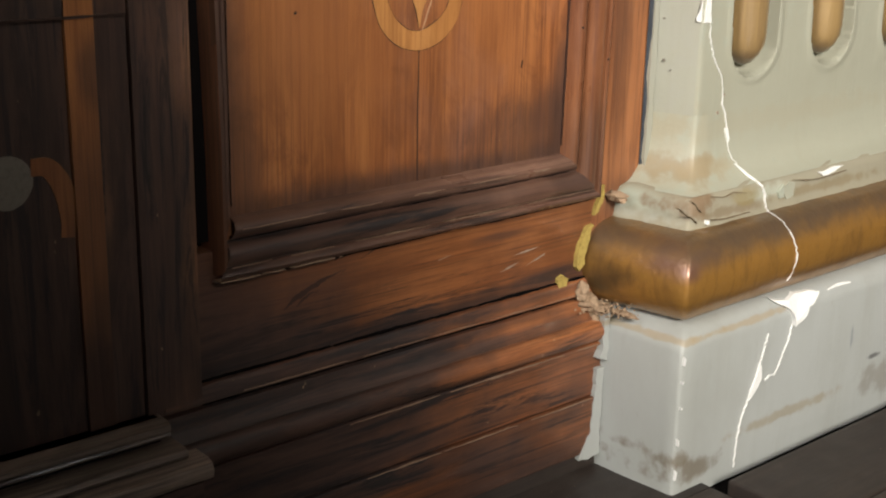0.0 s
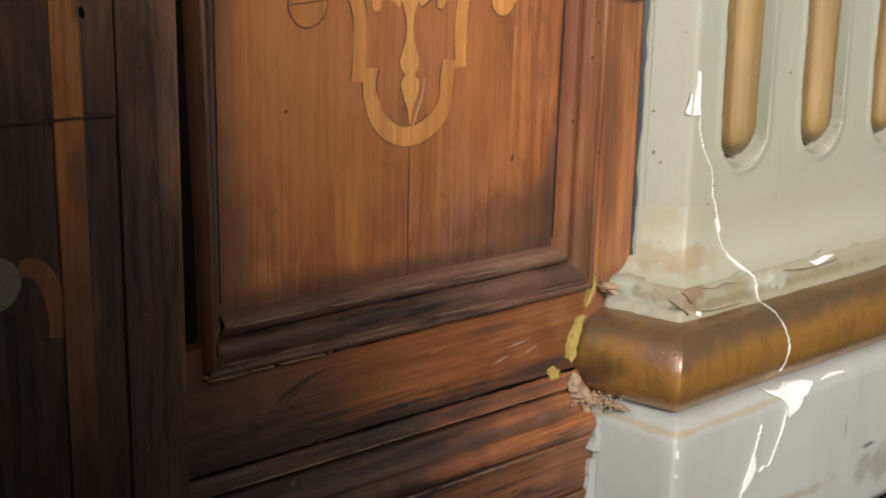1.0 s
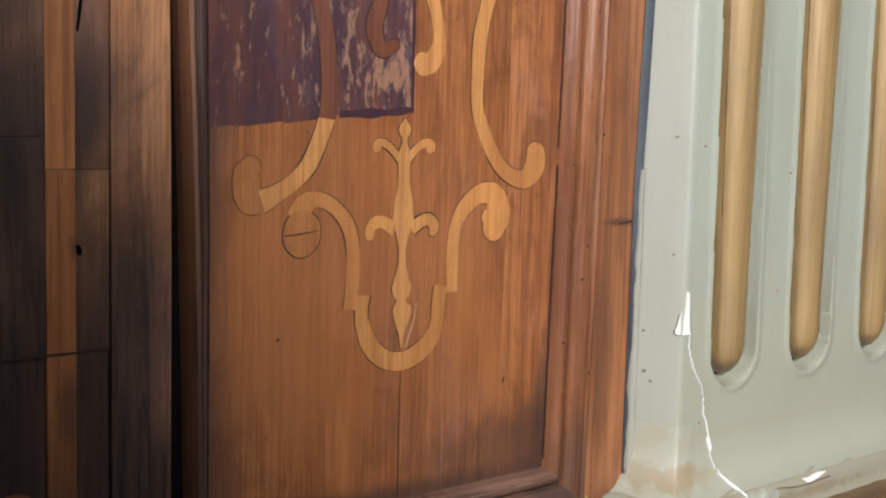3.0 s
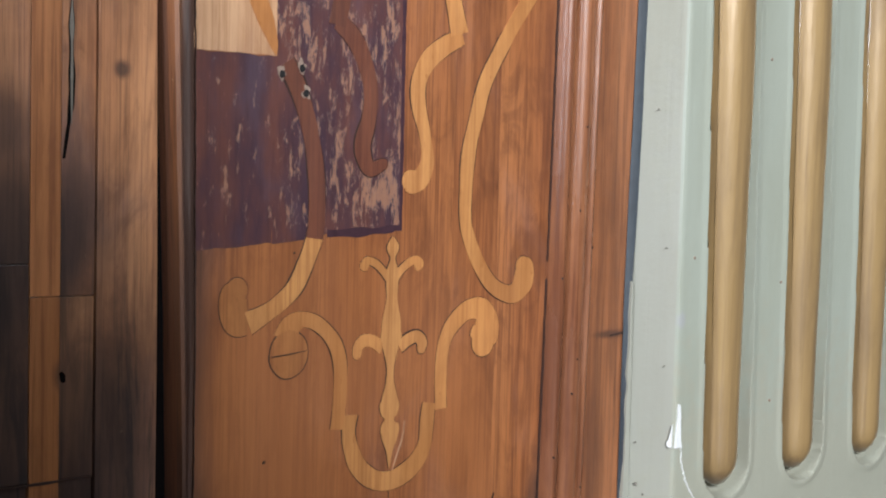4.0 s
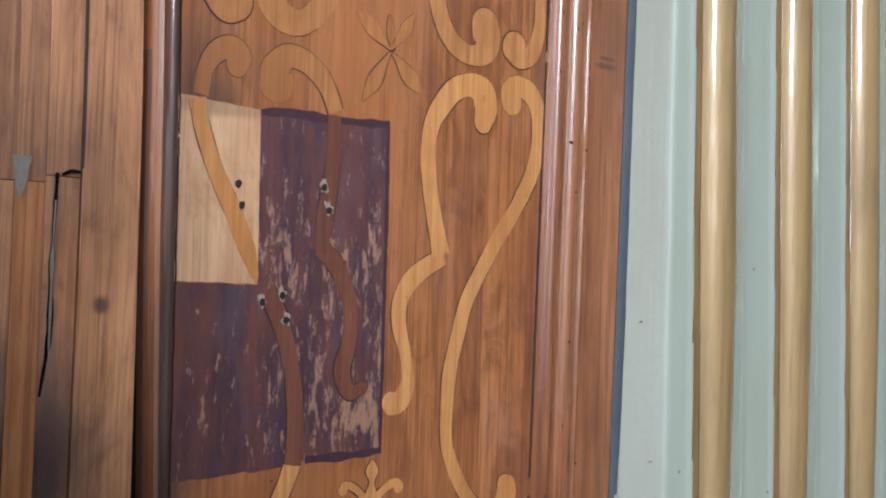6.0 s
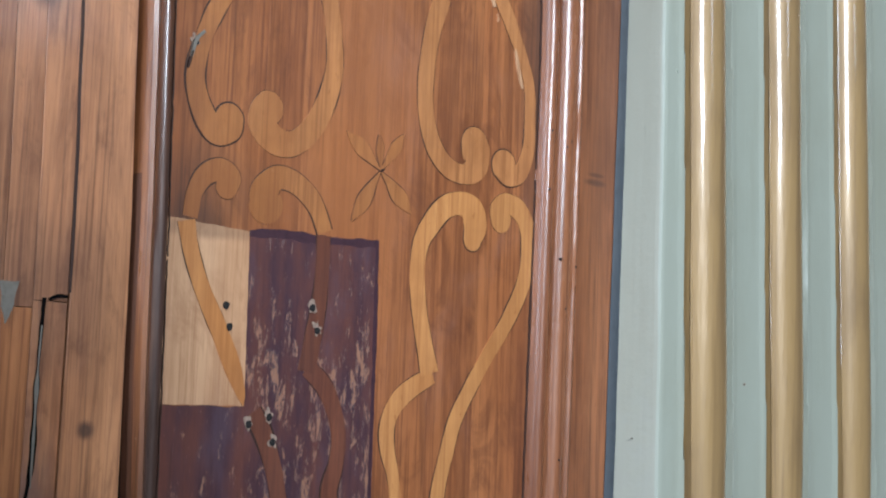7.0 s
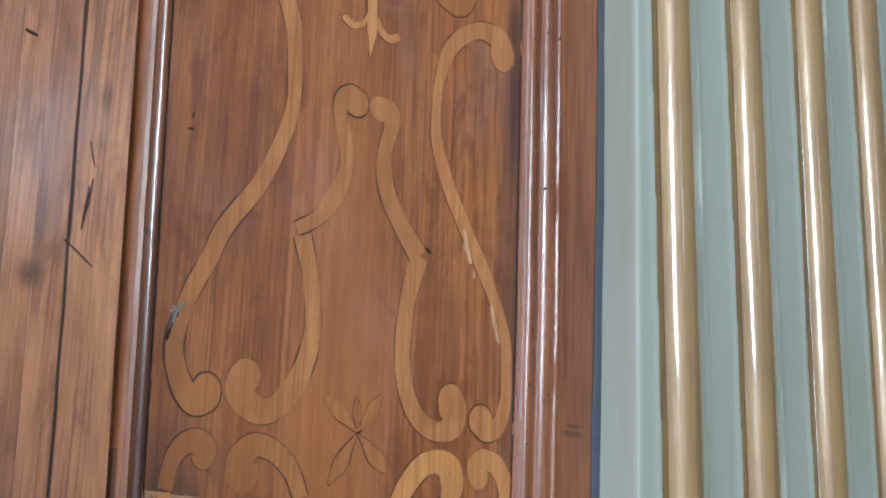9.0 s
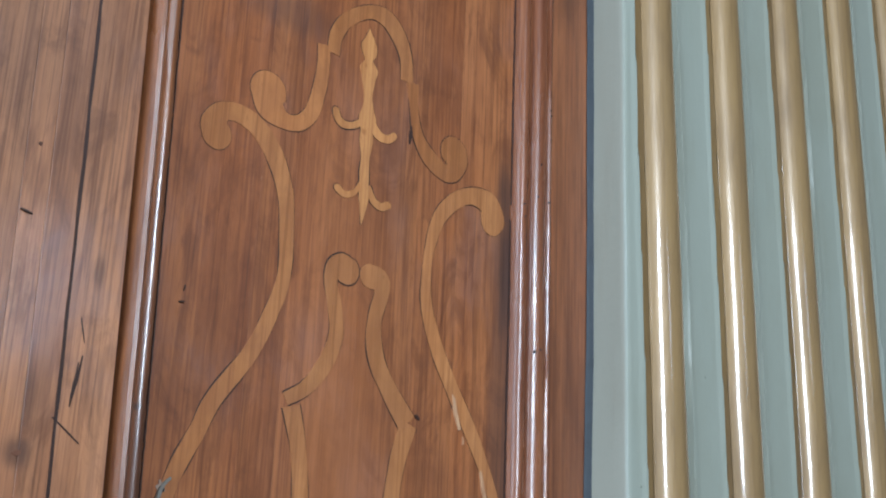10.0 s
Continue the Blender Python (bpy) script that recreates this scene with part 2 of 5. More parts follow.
m_mould = wood("moulding_wood", (0.10, 0.032, 0.016), (0.25, 0.092, 0.040), (0.36, 0.150, 0.066), rough=0.22, stains_and_shades=[
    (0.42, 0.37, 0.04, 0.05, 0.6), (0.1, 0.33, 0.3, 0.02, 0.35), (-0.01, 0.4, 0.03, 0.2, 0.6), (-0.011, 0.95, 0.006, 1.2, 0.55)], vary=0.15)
# wood greyed to paint its sheen; darker along the middle and to the left
m_mould_x = wood("moulding_wood_cross", (0.055, 0.026, 0.019), (0.150, 0.072, 0.046), (0.235, 0.130, 0.090), along="x", rough=0.25, coat=0.4, soot_and_shade=(0.18, 0.345, 0.3, 0.03), stains_and_shades=[
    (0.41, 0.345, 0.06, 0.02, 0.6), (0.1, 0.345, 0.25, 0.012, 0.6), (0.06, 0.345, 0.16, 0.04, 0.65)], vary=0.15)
# darker along the recess between bead and panel, and towards the foot
m_mould_left = wood("polished_bead_wood", (0.075, 0.025, 0.011), (0.215, 0.078, 0.026), (0.31, 0.120, 0.042), rough=0.28, coat=0.6, polish=0.12, stains_and_shades=[
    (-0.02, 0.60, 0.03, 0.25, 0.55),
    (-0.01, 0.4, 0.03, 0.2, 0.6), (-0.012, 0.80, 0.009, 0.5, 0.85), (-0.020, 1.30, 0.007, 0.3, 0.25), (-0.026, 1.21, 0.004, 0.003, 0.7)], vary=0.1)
# dark wood for rebate and knots; on the bead's flank it stands for shade
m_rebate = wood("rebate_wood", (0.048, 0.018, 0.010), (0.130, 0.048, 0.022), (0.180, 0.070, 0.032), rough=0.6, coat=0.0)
# low grime is deepened to paint the shade there; top patch dims bright wood
m_left = wood("left_leaf_wood", (0.120, 0.048, 0.024), (0.42, 0.180, 0.080), (0.57, 0.275, 0.125), rough=0.34, coat=0.22, stains_and_shades=[
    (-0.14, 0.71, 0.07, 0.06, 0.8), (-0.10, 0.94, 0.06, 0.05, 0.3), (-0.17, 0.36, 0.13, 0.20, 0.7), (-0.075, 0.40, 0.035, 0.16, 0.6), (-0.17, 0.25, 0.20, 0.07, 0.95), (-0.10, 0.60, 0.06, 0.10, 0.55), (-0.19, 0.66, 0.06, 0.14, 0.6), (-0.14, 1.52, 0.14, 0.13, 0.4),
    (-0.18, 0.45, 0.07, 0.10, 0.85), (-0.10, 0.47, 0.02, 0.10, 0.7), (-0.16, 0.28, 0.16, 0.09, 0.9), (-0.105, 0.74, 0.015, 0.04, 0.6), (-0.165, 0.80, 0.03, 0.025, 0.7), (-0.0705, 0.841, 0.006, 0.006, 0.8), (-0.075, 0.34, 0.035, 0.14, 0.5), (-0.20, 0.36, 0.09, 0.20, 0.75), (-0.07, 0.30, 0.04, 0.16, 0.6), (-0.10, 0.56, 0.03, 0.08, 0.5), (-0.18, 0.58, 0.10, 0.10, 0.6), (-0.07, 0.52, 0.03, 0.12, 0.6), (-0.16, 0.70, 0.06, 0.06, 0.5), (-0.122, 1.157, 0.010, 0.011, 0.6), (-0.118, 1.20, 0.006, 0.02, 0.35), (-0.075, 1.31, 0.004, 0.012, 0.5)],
    vary=0.06, soot_and_shade=(-0.10, 0.34, 0.13, 0.30), haze=0.4)
# foot darkened with the boards beside it, painted shade over real marks
m_strip = wood("strip_wood", (0.14, 0.045, 0.015), (0.34, 0.130, 0.042), (0.46, 0.19, 0.066), stains_and_shades=[(-0.113, 0.62, 0.008, 0.012, 0.8), (-0.12, 0.38, 0.03, 0.10, 0.6), (-0.125, 0.24, 0.04, 0.08, 0.95), (-0.122, 0.50, 0.01, 0.03, 0.6)], vary=0.12)
m_inlay = wood("inlay_wood", (0.30, 0.112, 0.032), (0.50, 0.218, 0.066), (0.60, 0.292, 0.096), fine=0.8, vary=0.10, rough=0.36, pits=0.8, fade=0.22)
m_inlay_dull = wood("darkened_inlay_wood", (0.20, 0.070, 0.022), (0.375, 0.145, 0.044), (0.450, 0.192, 0.061), fine=0.8, vary=0.12, rough=0.36, pits=0.4, fade=0.45)
m_inlay_brown = wood("browned_inlay_wood", (0.21, 0.078, 0.025), (0.420, 0.172, 0.055), (0.500, 0.228, 0.080), fine=0.8, vary=0.07, rough=0.34, pits=0.5, fade=0.35)
m_inlay_ghost = wood("stained_inlay_wood", (0.070, 0.024, 0.017), (0.140, 0.046, 0.025), (0.185, 0.066, 0.034), fine=0.8, vary=0.1, rough=0.4)
m_light = wood("bare_pale_wood", (0.29, 0.138, 0.062), (0.49, 0.272, 0.137), (0.60, 0.370, 0.205), rough=0.5, vary=0.05, haze=0.3, stains_and_shades=[(0.03, 1.0, 0.05, 0.006, 0.35)])
m_line = plain("dark_joint", (0.036, 0.015, 0.009), 0.6)
# near-black and hardly glossy, so deep gaps have their shade in the colour
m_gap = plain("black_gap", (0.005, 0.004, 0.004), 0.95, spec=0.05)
m_hole = plain("hole", (0.012, 0.010, 0.009), 0.9)
m_torn = plain("torn_fibre", (0.28, 0.20, 0.15), 0.8, 0.7, 400)
m_worn = plain("worn_wood_edge", (0.23, 0.15, 0.10), 0.6, 0.7, 300)
m_filler = plain("grey_filler", (0.185, 0.165, 0.135), 0.7, 0.5, 200)


def flaked(name):
    """Purple-brown stained veneer, flaked down to paler wood in vertical shreds."""
    n = Nodes(name)
    v = n.scaled(1, 1, 0.27)
    big = n.noise(v, 105, 9, 0.80, 0.3)
    fine = n.noise(n.scaled(1, 1, 0.06), 260, 4, 0.7)
    where = 0.0
    for cx, cz, rx, rz, amount in ((0.098, 0.885, 0.030, 0.040, 0.085), (0.150, 0.865, 0.030, 0.035, 0.085), (0.183, 0.885, 0.010, 0.050, 0.10), (0.130, 0.790, 0.018, 0.060, 0.075), (0.165, 0.750, 0.030, 0.030, 0.12), (0.192, 0.770, 0.008, 0.050, 0.11), (0.085, 0.770, 0.012, 0.060, 0.065), (0.040, 0.790, 0.040, 0.060, 0.01)):
        where = n.math("MAXIMUM", where, n.math("MULTIPLY", n.blob(cx, cz, rx, rz, 0.9, 0.6, 14.0), amount))
    bare = n.ramp(n.math("ADD", big, where), 0.580, 0.640)
    specks = n.math("MULTIPLY", n.ramp(n.noise(n.scaled(1, 1, 0.35), 190, 5, 0.75), 0.64, 0.70), 0.55)
    base = n.mix(n.ramp(n.noise(n.scaled(1, 1, 0.25), 17, 5, 0.65), 0.38, 0.66), (0.052, 0.027, 0.037), (0.130, 0.048, 0.034))
    base = n.mix(n.math("MULTIPLY", n.ramp(n.noise(n.scaled(1, 1, 0.5), 30, 4), 0.5, 0.75), 0.5), base, (0.095, 0.062, 0.080))
    base = n.mix(n.math("MULTIPLY", n.ramp(fine, 0.45, 0.75), 0.45), base, (0.04, 0.018, 0.020))
    wood_c = n.mix(fine, (0.27, 0.120, 0.062), (0.40, 0.205, 0.115))
    c = n.mix(n.math("MAXIMUM", n.math("MULTIPLY", bare, 0.68), specks), base, wood_c)
    h = n.math("SUBTRACT", n.math("MULTIPLY", fine, 0.5), bare)
    return n.finish(c, n.ramp(bare, 0, 1, 0.36, 0.6), h, 0.4, 0.001)


m_flaked = flaked("flaked_dark_veneer")
m_glue = plain("dark_glue", (0.050, 0.022, 0.030), 0.4, 0.6, 180)
WHITE, GRIME, RUST = (0.80, 0.80, 0.78), (0.12, 0.09, 0.055), (0.30, 0.21, 0.10)
m_paint = plaster("grey_green_paint", (0.330, 0.350, 0.288), (0.27, 0.275, 0.205), stains_and_shades=[
    (0.75, 0.40, 0.5, 0.16, 0.55, (0.335, 0.315, 0.240)), (0.52, 0.345, 0.03, 0.012, 0.6, (0.22, 0.16, 0.09)), (0.505, 0.40, 0.02, 0.06, 0.18, (0.30, 0.26, 0.17)), (0.51, 0.36, 0.03, 0.05, 0.15, (0.34, 0.28, 0.18)), (0.545, 0.345, 0.04, 0.010, 0.3, RUST), (0.60, 0.385, 0.3, 0.012, 0.10, RUST), (0.531, 0.628, 0.005, 0.008, 0.7, (0.33, 0.33, 0.33))], rough=0.42, spots=0.15)
m_return = plaster("taupe_dingy_paint", (0.318, 0.318, 0.258), (0.255, 0.240, 0.180), stains_and_shades=[(0.51, 0.62, 0.03, 0.2, 0.4, (0.31, 0.31, 0.27))], rough=0.5, spots=0.15)
m_ledge = plaster("sandy_bare_plaster", (0.275, 0.252, 0.185), (0.175, 0.142, 0.09), stains_and_shades=[
    (0.47, 0.315, 0.02, 0.012, 0.6, (0.31, 0.35, 0.29)), (0.62, 0.312, 0.03, 0.008, 0.7, (0.38, 0.40, 0.33)), (0.500, 0.316, 0.022, 0.012, 0.8, (0.17, 0.10, 0.05)), (0.55, 0.303, 0.05, 0.005, 0.6, (0.16, 0.11, 0.06)), (0.72, 0.305, 0.10, 0.005, 0.6, (0.2, 0.15, 0.08)), (0.575, 0.315, 0.02, 0.008, 0.6, (0.22, 0.17, 0.07)), (0.455, 0.300, 0.02, 0.006, 0.6, (0.33, 0.33, 0.28))], rough=0.7)
m_plinth = plaster("plinth_paint", (0.338, 0.352, 0.338), (0.265, 0.270, 0.240), stains_and_shades=[
    (0.645, 0.062, 0.085, 0.006, 0.6, (0.24, 0.20, 0.13)), (0.475, 0.042, 0.03, 0.012, 0.7, GRIME), (0.452, 0.058, 0.012, 0.008, 0.7, GRIME), (0.45, 0.188, 0.05, 0.003, 0.5, RUST), (0.55, 0.188, 0.07, 0.003, 0.5, RUST),
    (0.753, 0.124, 0.002, 0.012, 0.6, (0.17, 0.19, 0.2)), (0.807, 0.088, 0.012, 0.003, 0.9, (0.1, 0.1, 0.1)), (0.83, 0.06, 0.04, 0.02, 0.4, GRIME)], rough=0.4, spots=0.2)
m_torus = gilt("torus_gilding", (0.36, 0.180, 0.042), (0.17, 0.085, 0.026), 0.34, 0.45, 0.35, stains_and_shades=[
    (0.62, 0.284, 0.4, 0.014, 0.85, (0.11, 0.078, 0.055)), (0.47, 0.272, 0.03, 0.012, 0.6, (0.13, 0.08, 0.06)), (0.66, 0.222, 0.2, 0.006, 0.5, (0.10, 0.05, 0.02)), (0.452, 0.262, 0.014, 0.008, 0.8, (0.16, 0.08, 0.06)), (0.424, 0.235, 0.006, 0.03, 0.8, (0.05, 0.035, 0.02))], run=1.0)
# brown band at the foot: worn gilding, with the tip's shading painted in
m_rod = gilt("rod_gilding", (0.335, 0.218, 0.090), (0.170, 0.105, 0.048), 0.42, 0.10, 1.0, polish=0.11, stains_and_shades=[(0.9, 0.446, 4.0, 0.010, 0.85, (0.13, 0.085, 0.05))])
m_white = plain("white_chip", (0.72, 0.72, 0.70), 0.75, 0.12, 90)
m_crust = plain("brown_crust", (0.185, 0.140, 0.085), 0.8, 0.6, 160)
m_flake = plain("pale_green_flake", (0.36, 0.38, 0.31), 0.6, 0.3, 120)
m_yellow = plain("yellow_putty", (0.40, 0.29, 0.075), 0.8, 0.7, 220)
m_debris = plain("crumbled_mortar", (0.32, 0.22, 0.14), 0.85, 0.7, 150)
m_seal = plain("dark_blue_sealant", (0.030, 0.038, 0.047), 0.55, 0.5, 70)
m_floor = wood("floor_wood", (0.010, 0.007, 0.006), (0.020, 0.014, 0.011), (0.036, 0.025, 0.019), along="x", rough=0.55, vary=0.2, scuff=0.5)
m_wall = plaster("room_wall_paint", (0.09, 0.077, 0.064), (0.065, 0.055, 0.045), rough=0.8)
m_ceil = plain("ceiling_paint", (0.10, 0.094, 0.082), 0.8, 0.15, 8)


# ---- builders ----
def mesh_from(bm, name):
    me = bpy.data.meshes.new(name)
    bmesh.ops.recalc_face_normals(bm, faces=bm.faces[:])
    bm.to_mesh(me)
    bm.free()
    return me


def part(name, bm, material, parent, label="", smooth=False):
    ob = new(name, mesh_from(bm, name))
    ob.data.materials.append(material)
    ob.parent = parent
    if smooth:
        ob.data.polygons.foreach_set("use_smooth", [True] * len(ob.data.polygons))
        ob.data.set_sharp_from_angle(angle=radians(42))
    return tagged(ob, label) if label else ob


def empty(name, at, label, category, kind="", group=""):
    ob = new(name)
    ob.empty_display_size = 0.05
    ob.matrix_world = Matrix.Translation(at)
    return tagged(ob, label, category, group, kind)


def under(ob, parent):
    """Hang ob under parent and keep its place in the world."""
    ob.parent = parent
    ob.matrix_parent_inverse = parent.matrix_world.inverted()
    return ob


def box(x0, x1, y0, y1, z0, z1, bevel=0.0, wave=0.0):
    bm = bmesh.new()
    bmesh.ops.create_cube(bm, size=1.0)
    for v in bm.verts:
        v.co = Vector(((x0 + x1) / 2 + v.co.x * (x1 - x0), (y0 + y1) / 2 + v.co.y * (y1 - y0), (z0 + z1) / 2 + v.co.z * (z1 - z0)))
    if bevel:
        bmesh.ops.bevel(bm, geom=bm.edges[:], offset=bevel, segments=2, affect="EDGES", profile=0.6)
    return bm


def sweep(plan, profile, cap=True):
    """A profile of (offset, height) swept along plan(offset) -> list of (x, y): mitred at the corners."""
    bm = bmesh.new()
    rings = [[bm.verts.new((x, y, z)) for x, y in plan(d)] for d, z in profile]
    for a, b in zip(rings, rings[1:]):
        for i in range(len(a) - 1):
            bm.faces.new((a[i], a[i + 1], b[i + 1], b[i]))
    return bm


def spline(points, steps=10):
    """Catmull-Rom through the points."""
    p = [Vector(q) for q in points]
    p = [2 * p[0] - p[1]] + p + [2 * p[-1] - p[-2]]
    out = []
    for a, b, c, d in zip(p, p[1:], p[2:], p[3:]):
        for k in range(steps):
            t = k / steps
            out.append(0.5 * (2 * b + (c - a) * t + (2 * a - 5 * b + 4 * c - d) * t * t + (3 * b - a - 3 * c + d) * t ** 3))
    return out + [p[-2]]


def band(bm, line, width, y, taper=(1.0, 1.0), wob=0.0):
    """A flat strip along a line in the door's plane, width metres wide, its face at y, with thin sides."""
    n = len(line)
    rows = []
    for i, q in enumerate(line):
        d = (line[min(i + 1, n - 1)] - line[max(i - 1, 0)]).normalized()
        t = i / (n - 1)
        w = width / 2 * (taper[0] * (1 - t) + taper[1] * t + (1 - abs(2 * t - 1)) * (1 - (taper[0] + taper[1]) / 2))
        w *= 1 + wob * noise.noise((q.x * 60, q.y * 60, 1.3))
        s = Vector((-d.y, d.x)) * w
        rows.append([bm.verts.new((v.x, yy, v.y)) for v, yy in ((q + s, 0.002), (q + s, y), (q - s, y), (q - s, 0.002))])
    for a, b in zip(rows, rows[1:]):
        for k in range(3):
            bm.faces.new((a[k], a[k + 1], b[k + 1], b[k]))
    bm.faces.new(rows[0])
    bm.faces.new(rows[-1])


def disc(bm, x, z, rx, rz, y, n=28, turn=0.0, wob=0.04):
    c, s = math.cos(turn), math.sin(turn)
    top, low = [], []
    for k in range(n):
        a = 2 * math.pi * k / n
        r = 1 + wob * noise.noise((math.cos(a) * 1.5 + x * 50, math.sin(a) * 1.5, z * 50))
        u, v = rx * r * math.cos(a), rz * r * math.sin(a)
        top.append(bm.verts.new((x + u * c - v * s, y, z + u * s + v * c)))
        low.append(bm.verts.new((x + u * c - v * s, 0.002, z + u * s + v * c)))
    bm.faces.new(top)
    for k in range(n):
        bm.faces.new((top[k], top[(k + 1) % n], low[(k + 1) % n], low[k]))


def outline_shape(bm, pts, y, back=0.002):
    """A flat-faced piece with the outline pts of (x, z)."""
    top = [bm.verts.new((x, y, z)) for x, z in pts]
    low = [bm.verts.new((x, back, z)) for x, z in pts]
    bm.faces.new(top)
    n = len(pts)
    for k in range(n):
        bm.faces.new((top[k], top[(k + 1) % n], low[(k + 1) % n], low[k]))


def ragged(pts, amount, step=0.006, seed=0.0):
    """The same outline, cut less cleanly."""
    out = []
    for (x0, z0), (x1, z1) in zip(pts, pts[1:] + pts[:1]):
        n = max(1, int(math.hypot(x1 - x0, z1 - z0) / step))
        for k in range(n):
            t = k / n
            x, z = x0 + (x1 - x0) * t, z0 + (z1 - z0) * t
            out.append((x + amount * noise.noise((x * 90, z * 90, seed)), z + amount * noise.noise((x * 90, z * 90, seed + 7))))
    return out


# ---- the room that closes the place, and two added shading blocks ----
def wall_with_opening(name, origin, along, length, height, thick, holes, label):
    """An upright wall from origin along a unit direction, with openings (u0, u1, z0, z1) from left to right."""
    wall = new(name, None)
    tagged(wall, label, "wall", kind="structure")
    a = Vector(along)
    nrm = Vector((a.y, -a.x, 0))
    bm = bmesh.new()
    blocks, last = [], 0.0
    for u0, u1, z0, z1 in holes:
        blocks += [(last, u0, 0, height), (u0, u1, 0, z0), (u0, u1, z1, height)]
        last = u1
    for p0, p1, q0, q1 in blocks + [(last, length, 0, height)]:
        corners = []
        for dep in (0, thick):
            for u, z in ((p0, q0), (p1, q0), (p1, q1), (p0, q1)):
                corners.append(bm.verts.new(Vector(origin) + a * u + nrm * dep + Vector((0, 0, z))))
        for f in ((0, 1, 2, 3), (4, 5, 6, 7), (0, 1, 5, 4), (1, 2, 6, 5), (2, 3, 7, 6), (3, 0, 4, 7)):
            bm.faces.new([corners[i] for i in f])
    part("wall_body", bm, m_wall, wall)
    return wall


wall_with_opening("wall_west", (-2.0, 0.3, FLOOR - 0.02), (0, -1, 0), 4.6, 3.3, 0.12, [(0.65, 1.15, 0.87, 2.64)], "plain dim wall with a tall window opening")
wall_with_opening("wall_south", (-2.0, -4.3, FLOOR - 0.02), (1, 0, 0), 5.2, 3.3, 0.12, [(0.08, 0.92, 1.88, 3.12), (3.52, 3.84, 2.30, 2.95)], "plain dim wall with two high window openings")


def slab(name, dims, material, label, category):
    ob = new(name, mesh_from(box(*dims), name))
    ob.data.materials.append(material)
    return tagged(ob, label, category, kind="structure")


slab("wall_east", (3.1, 3.2, -4.3, 0.3, 0.0, 3.3), m_wall, "plain pale painted wall closing the room", "wall")
# unseen block, added to keep side window light off the lower leaf
slab("wall_return", (-0.42, -0.33, -0.18, -0.056, 0.0, 0.94), m_wall, "unseen low block added to shade the lower door leaf", "wall")
# unseen wedge added before the main window, to cast shade on the lower left
bm = bmesh.new()
prism = [[bm.verts.new((x, y, z)) for x, z in ((-1.16, 0.0), (-0.29, 0.0), (-0.29, 0.80), (-1.16, 2.65))] for y in (-1.55, -1.35)]
bm.faces.new(prism[0])
bm.faces.new(prism[1])
for k in range(4):
    bm.faces.new((prism[0][k], prism[0][(k + 1) % 4], prism[1][(k + 1) % 4], prism[1][k]))
raking = new("wall_raking", mesh_from(bm, "wall_raking"))
raking.data.materials.append(m_wall)
tagged(raking, "unseen block with a raking top, added to shade the lower left", "wall", kind="structure")
slab("wall_north", (-2.0, 3.1, 0.20, 0.3, 0.0, 3.3), m_wall, "plain pale wall behind the panelling", "wall")
slab("ceiling", (-2.0, 3.1, -4.3, 0.3, 3.3, 3.4), m_ceil, "plain pale plaster ceiling", "ceiling")

floor = empty("floor", (0, 0, 0), "dark worn wooden floor boards", "floor", "structure")
part("subfloor", box(-2.0, 3.1, -4.3, 0.2, -0.06, FLOOR - 0.012), m_gap, floor)

# ---- the inlaid door ----
DOOR = empty("inlaid_door", (0.2, 0.0, FLOOR), "varnished brown wooden door with pale scroll inlay and patched veneer", "door")


def door_part(name, bm, material, label="", smooth=False, parent=None):
    return under(part(name, bm, material, None, label, smooth), parent or DOOR)


door_part("panel_backing", box(-0.05, 0.50, 0.019, 0.05, 0.05, 2.2), m_gap)
def jamb(z):
    """How far the joint of door and pilaster wanders to the right with height."""
    return 0.017 * max(0.0, min(1.0, (z - 0.65) / 0.75))


bm = box(0.430, 0.4985, -0.001, 0.018, 0.10, 2.2, 0.002)
bmesh.ops.subdivide_edges(bm, edges=[e for e in bm.edges if abs(e.verts[0].co.z - e.verts[1].co.z) > 1], cuts=30)
for v in bm.verts:
    if v.co.x > 0.49:
        v.co.x += jamb(v.co.z) + 0.0009 * noise.noise((v.co.z * 11, 0, 0))
door_part("stile", bm, m_stile)
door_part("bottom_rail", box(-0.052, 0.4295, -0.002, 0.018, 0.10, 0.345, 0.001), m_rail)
door_part("top_rail", box(-0.052, 0.4295, -0.002, 0.018, 1.80, 2.2, 0.001), m_rail)

# the panel's moulding: profile of (distance outward from the panel's edge, height over the panel)
MOULD = [(-0.001, 0.0), (0.001, 0.007), (0.003, 0.0115), (0.006, 0.0138), (0.010, 0.0135), (0.0135, 0.0105), (0.0148, 0.007), (0.0165, 0.0072), (0.018, 0.012),
         (0.022, 0.0160), (0.027, 0.0175), (0.032, 0.0160), (0.0345, 0.0115), (0.036, 0.0112), (0.0375, 0.0145), (0.040, 0.0156), (0.043, 0.0140), (0.0450, 0.0090), (0.0455, -0.004)]
MOULD_LEFT = [(-0.001, 0.0), (0.001, 0.0030), (0.004, 0.0045), (0.008, 0.0042), (0.0105, 0.0020), (0.0130, 0.0020), (0.0150, 0.0055), (0.0170, 0.0060), (0.0185, 0.0040), (0.0195, 0.0095), (0.0215, 0.0150), (0.0250, 0.0180), (0.0290, 0.0168), (0.0320, 0.0115), (0.0335, 0.002), (0.0340, -0.016)]


def slant(z):
    """How far the left-hand edges drift with height: the old frame has settled out of square."""
    return -0.029 * max(0.0, z - 1.0) - 0.012 * max(0.0, min(1.0, (z - 0.62) / 0.4)) * 0.5


def right_edge(z):
    return 0.3945 - 0.0180 * max(0.0, min(0.85, 1.2 - z))


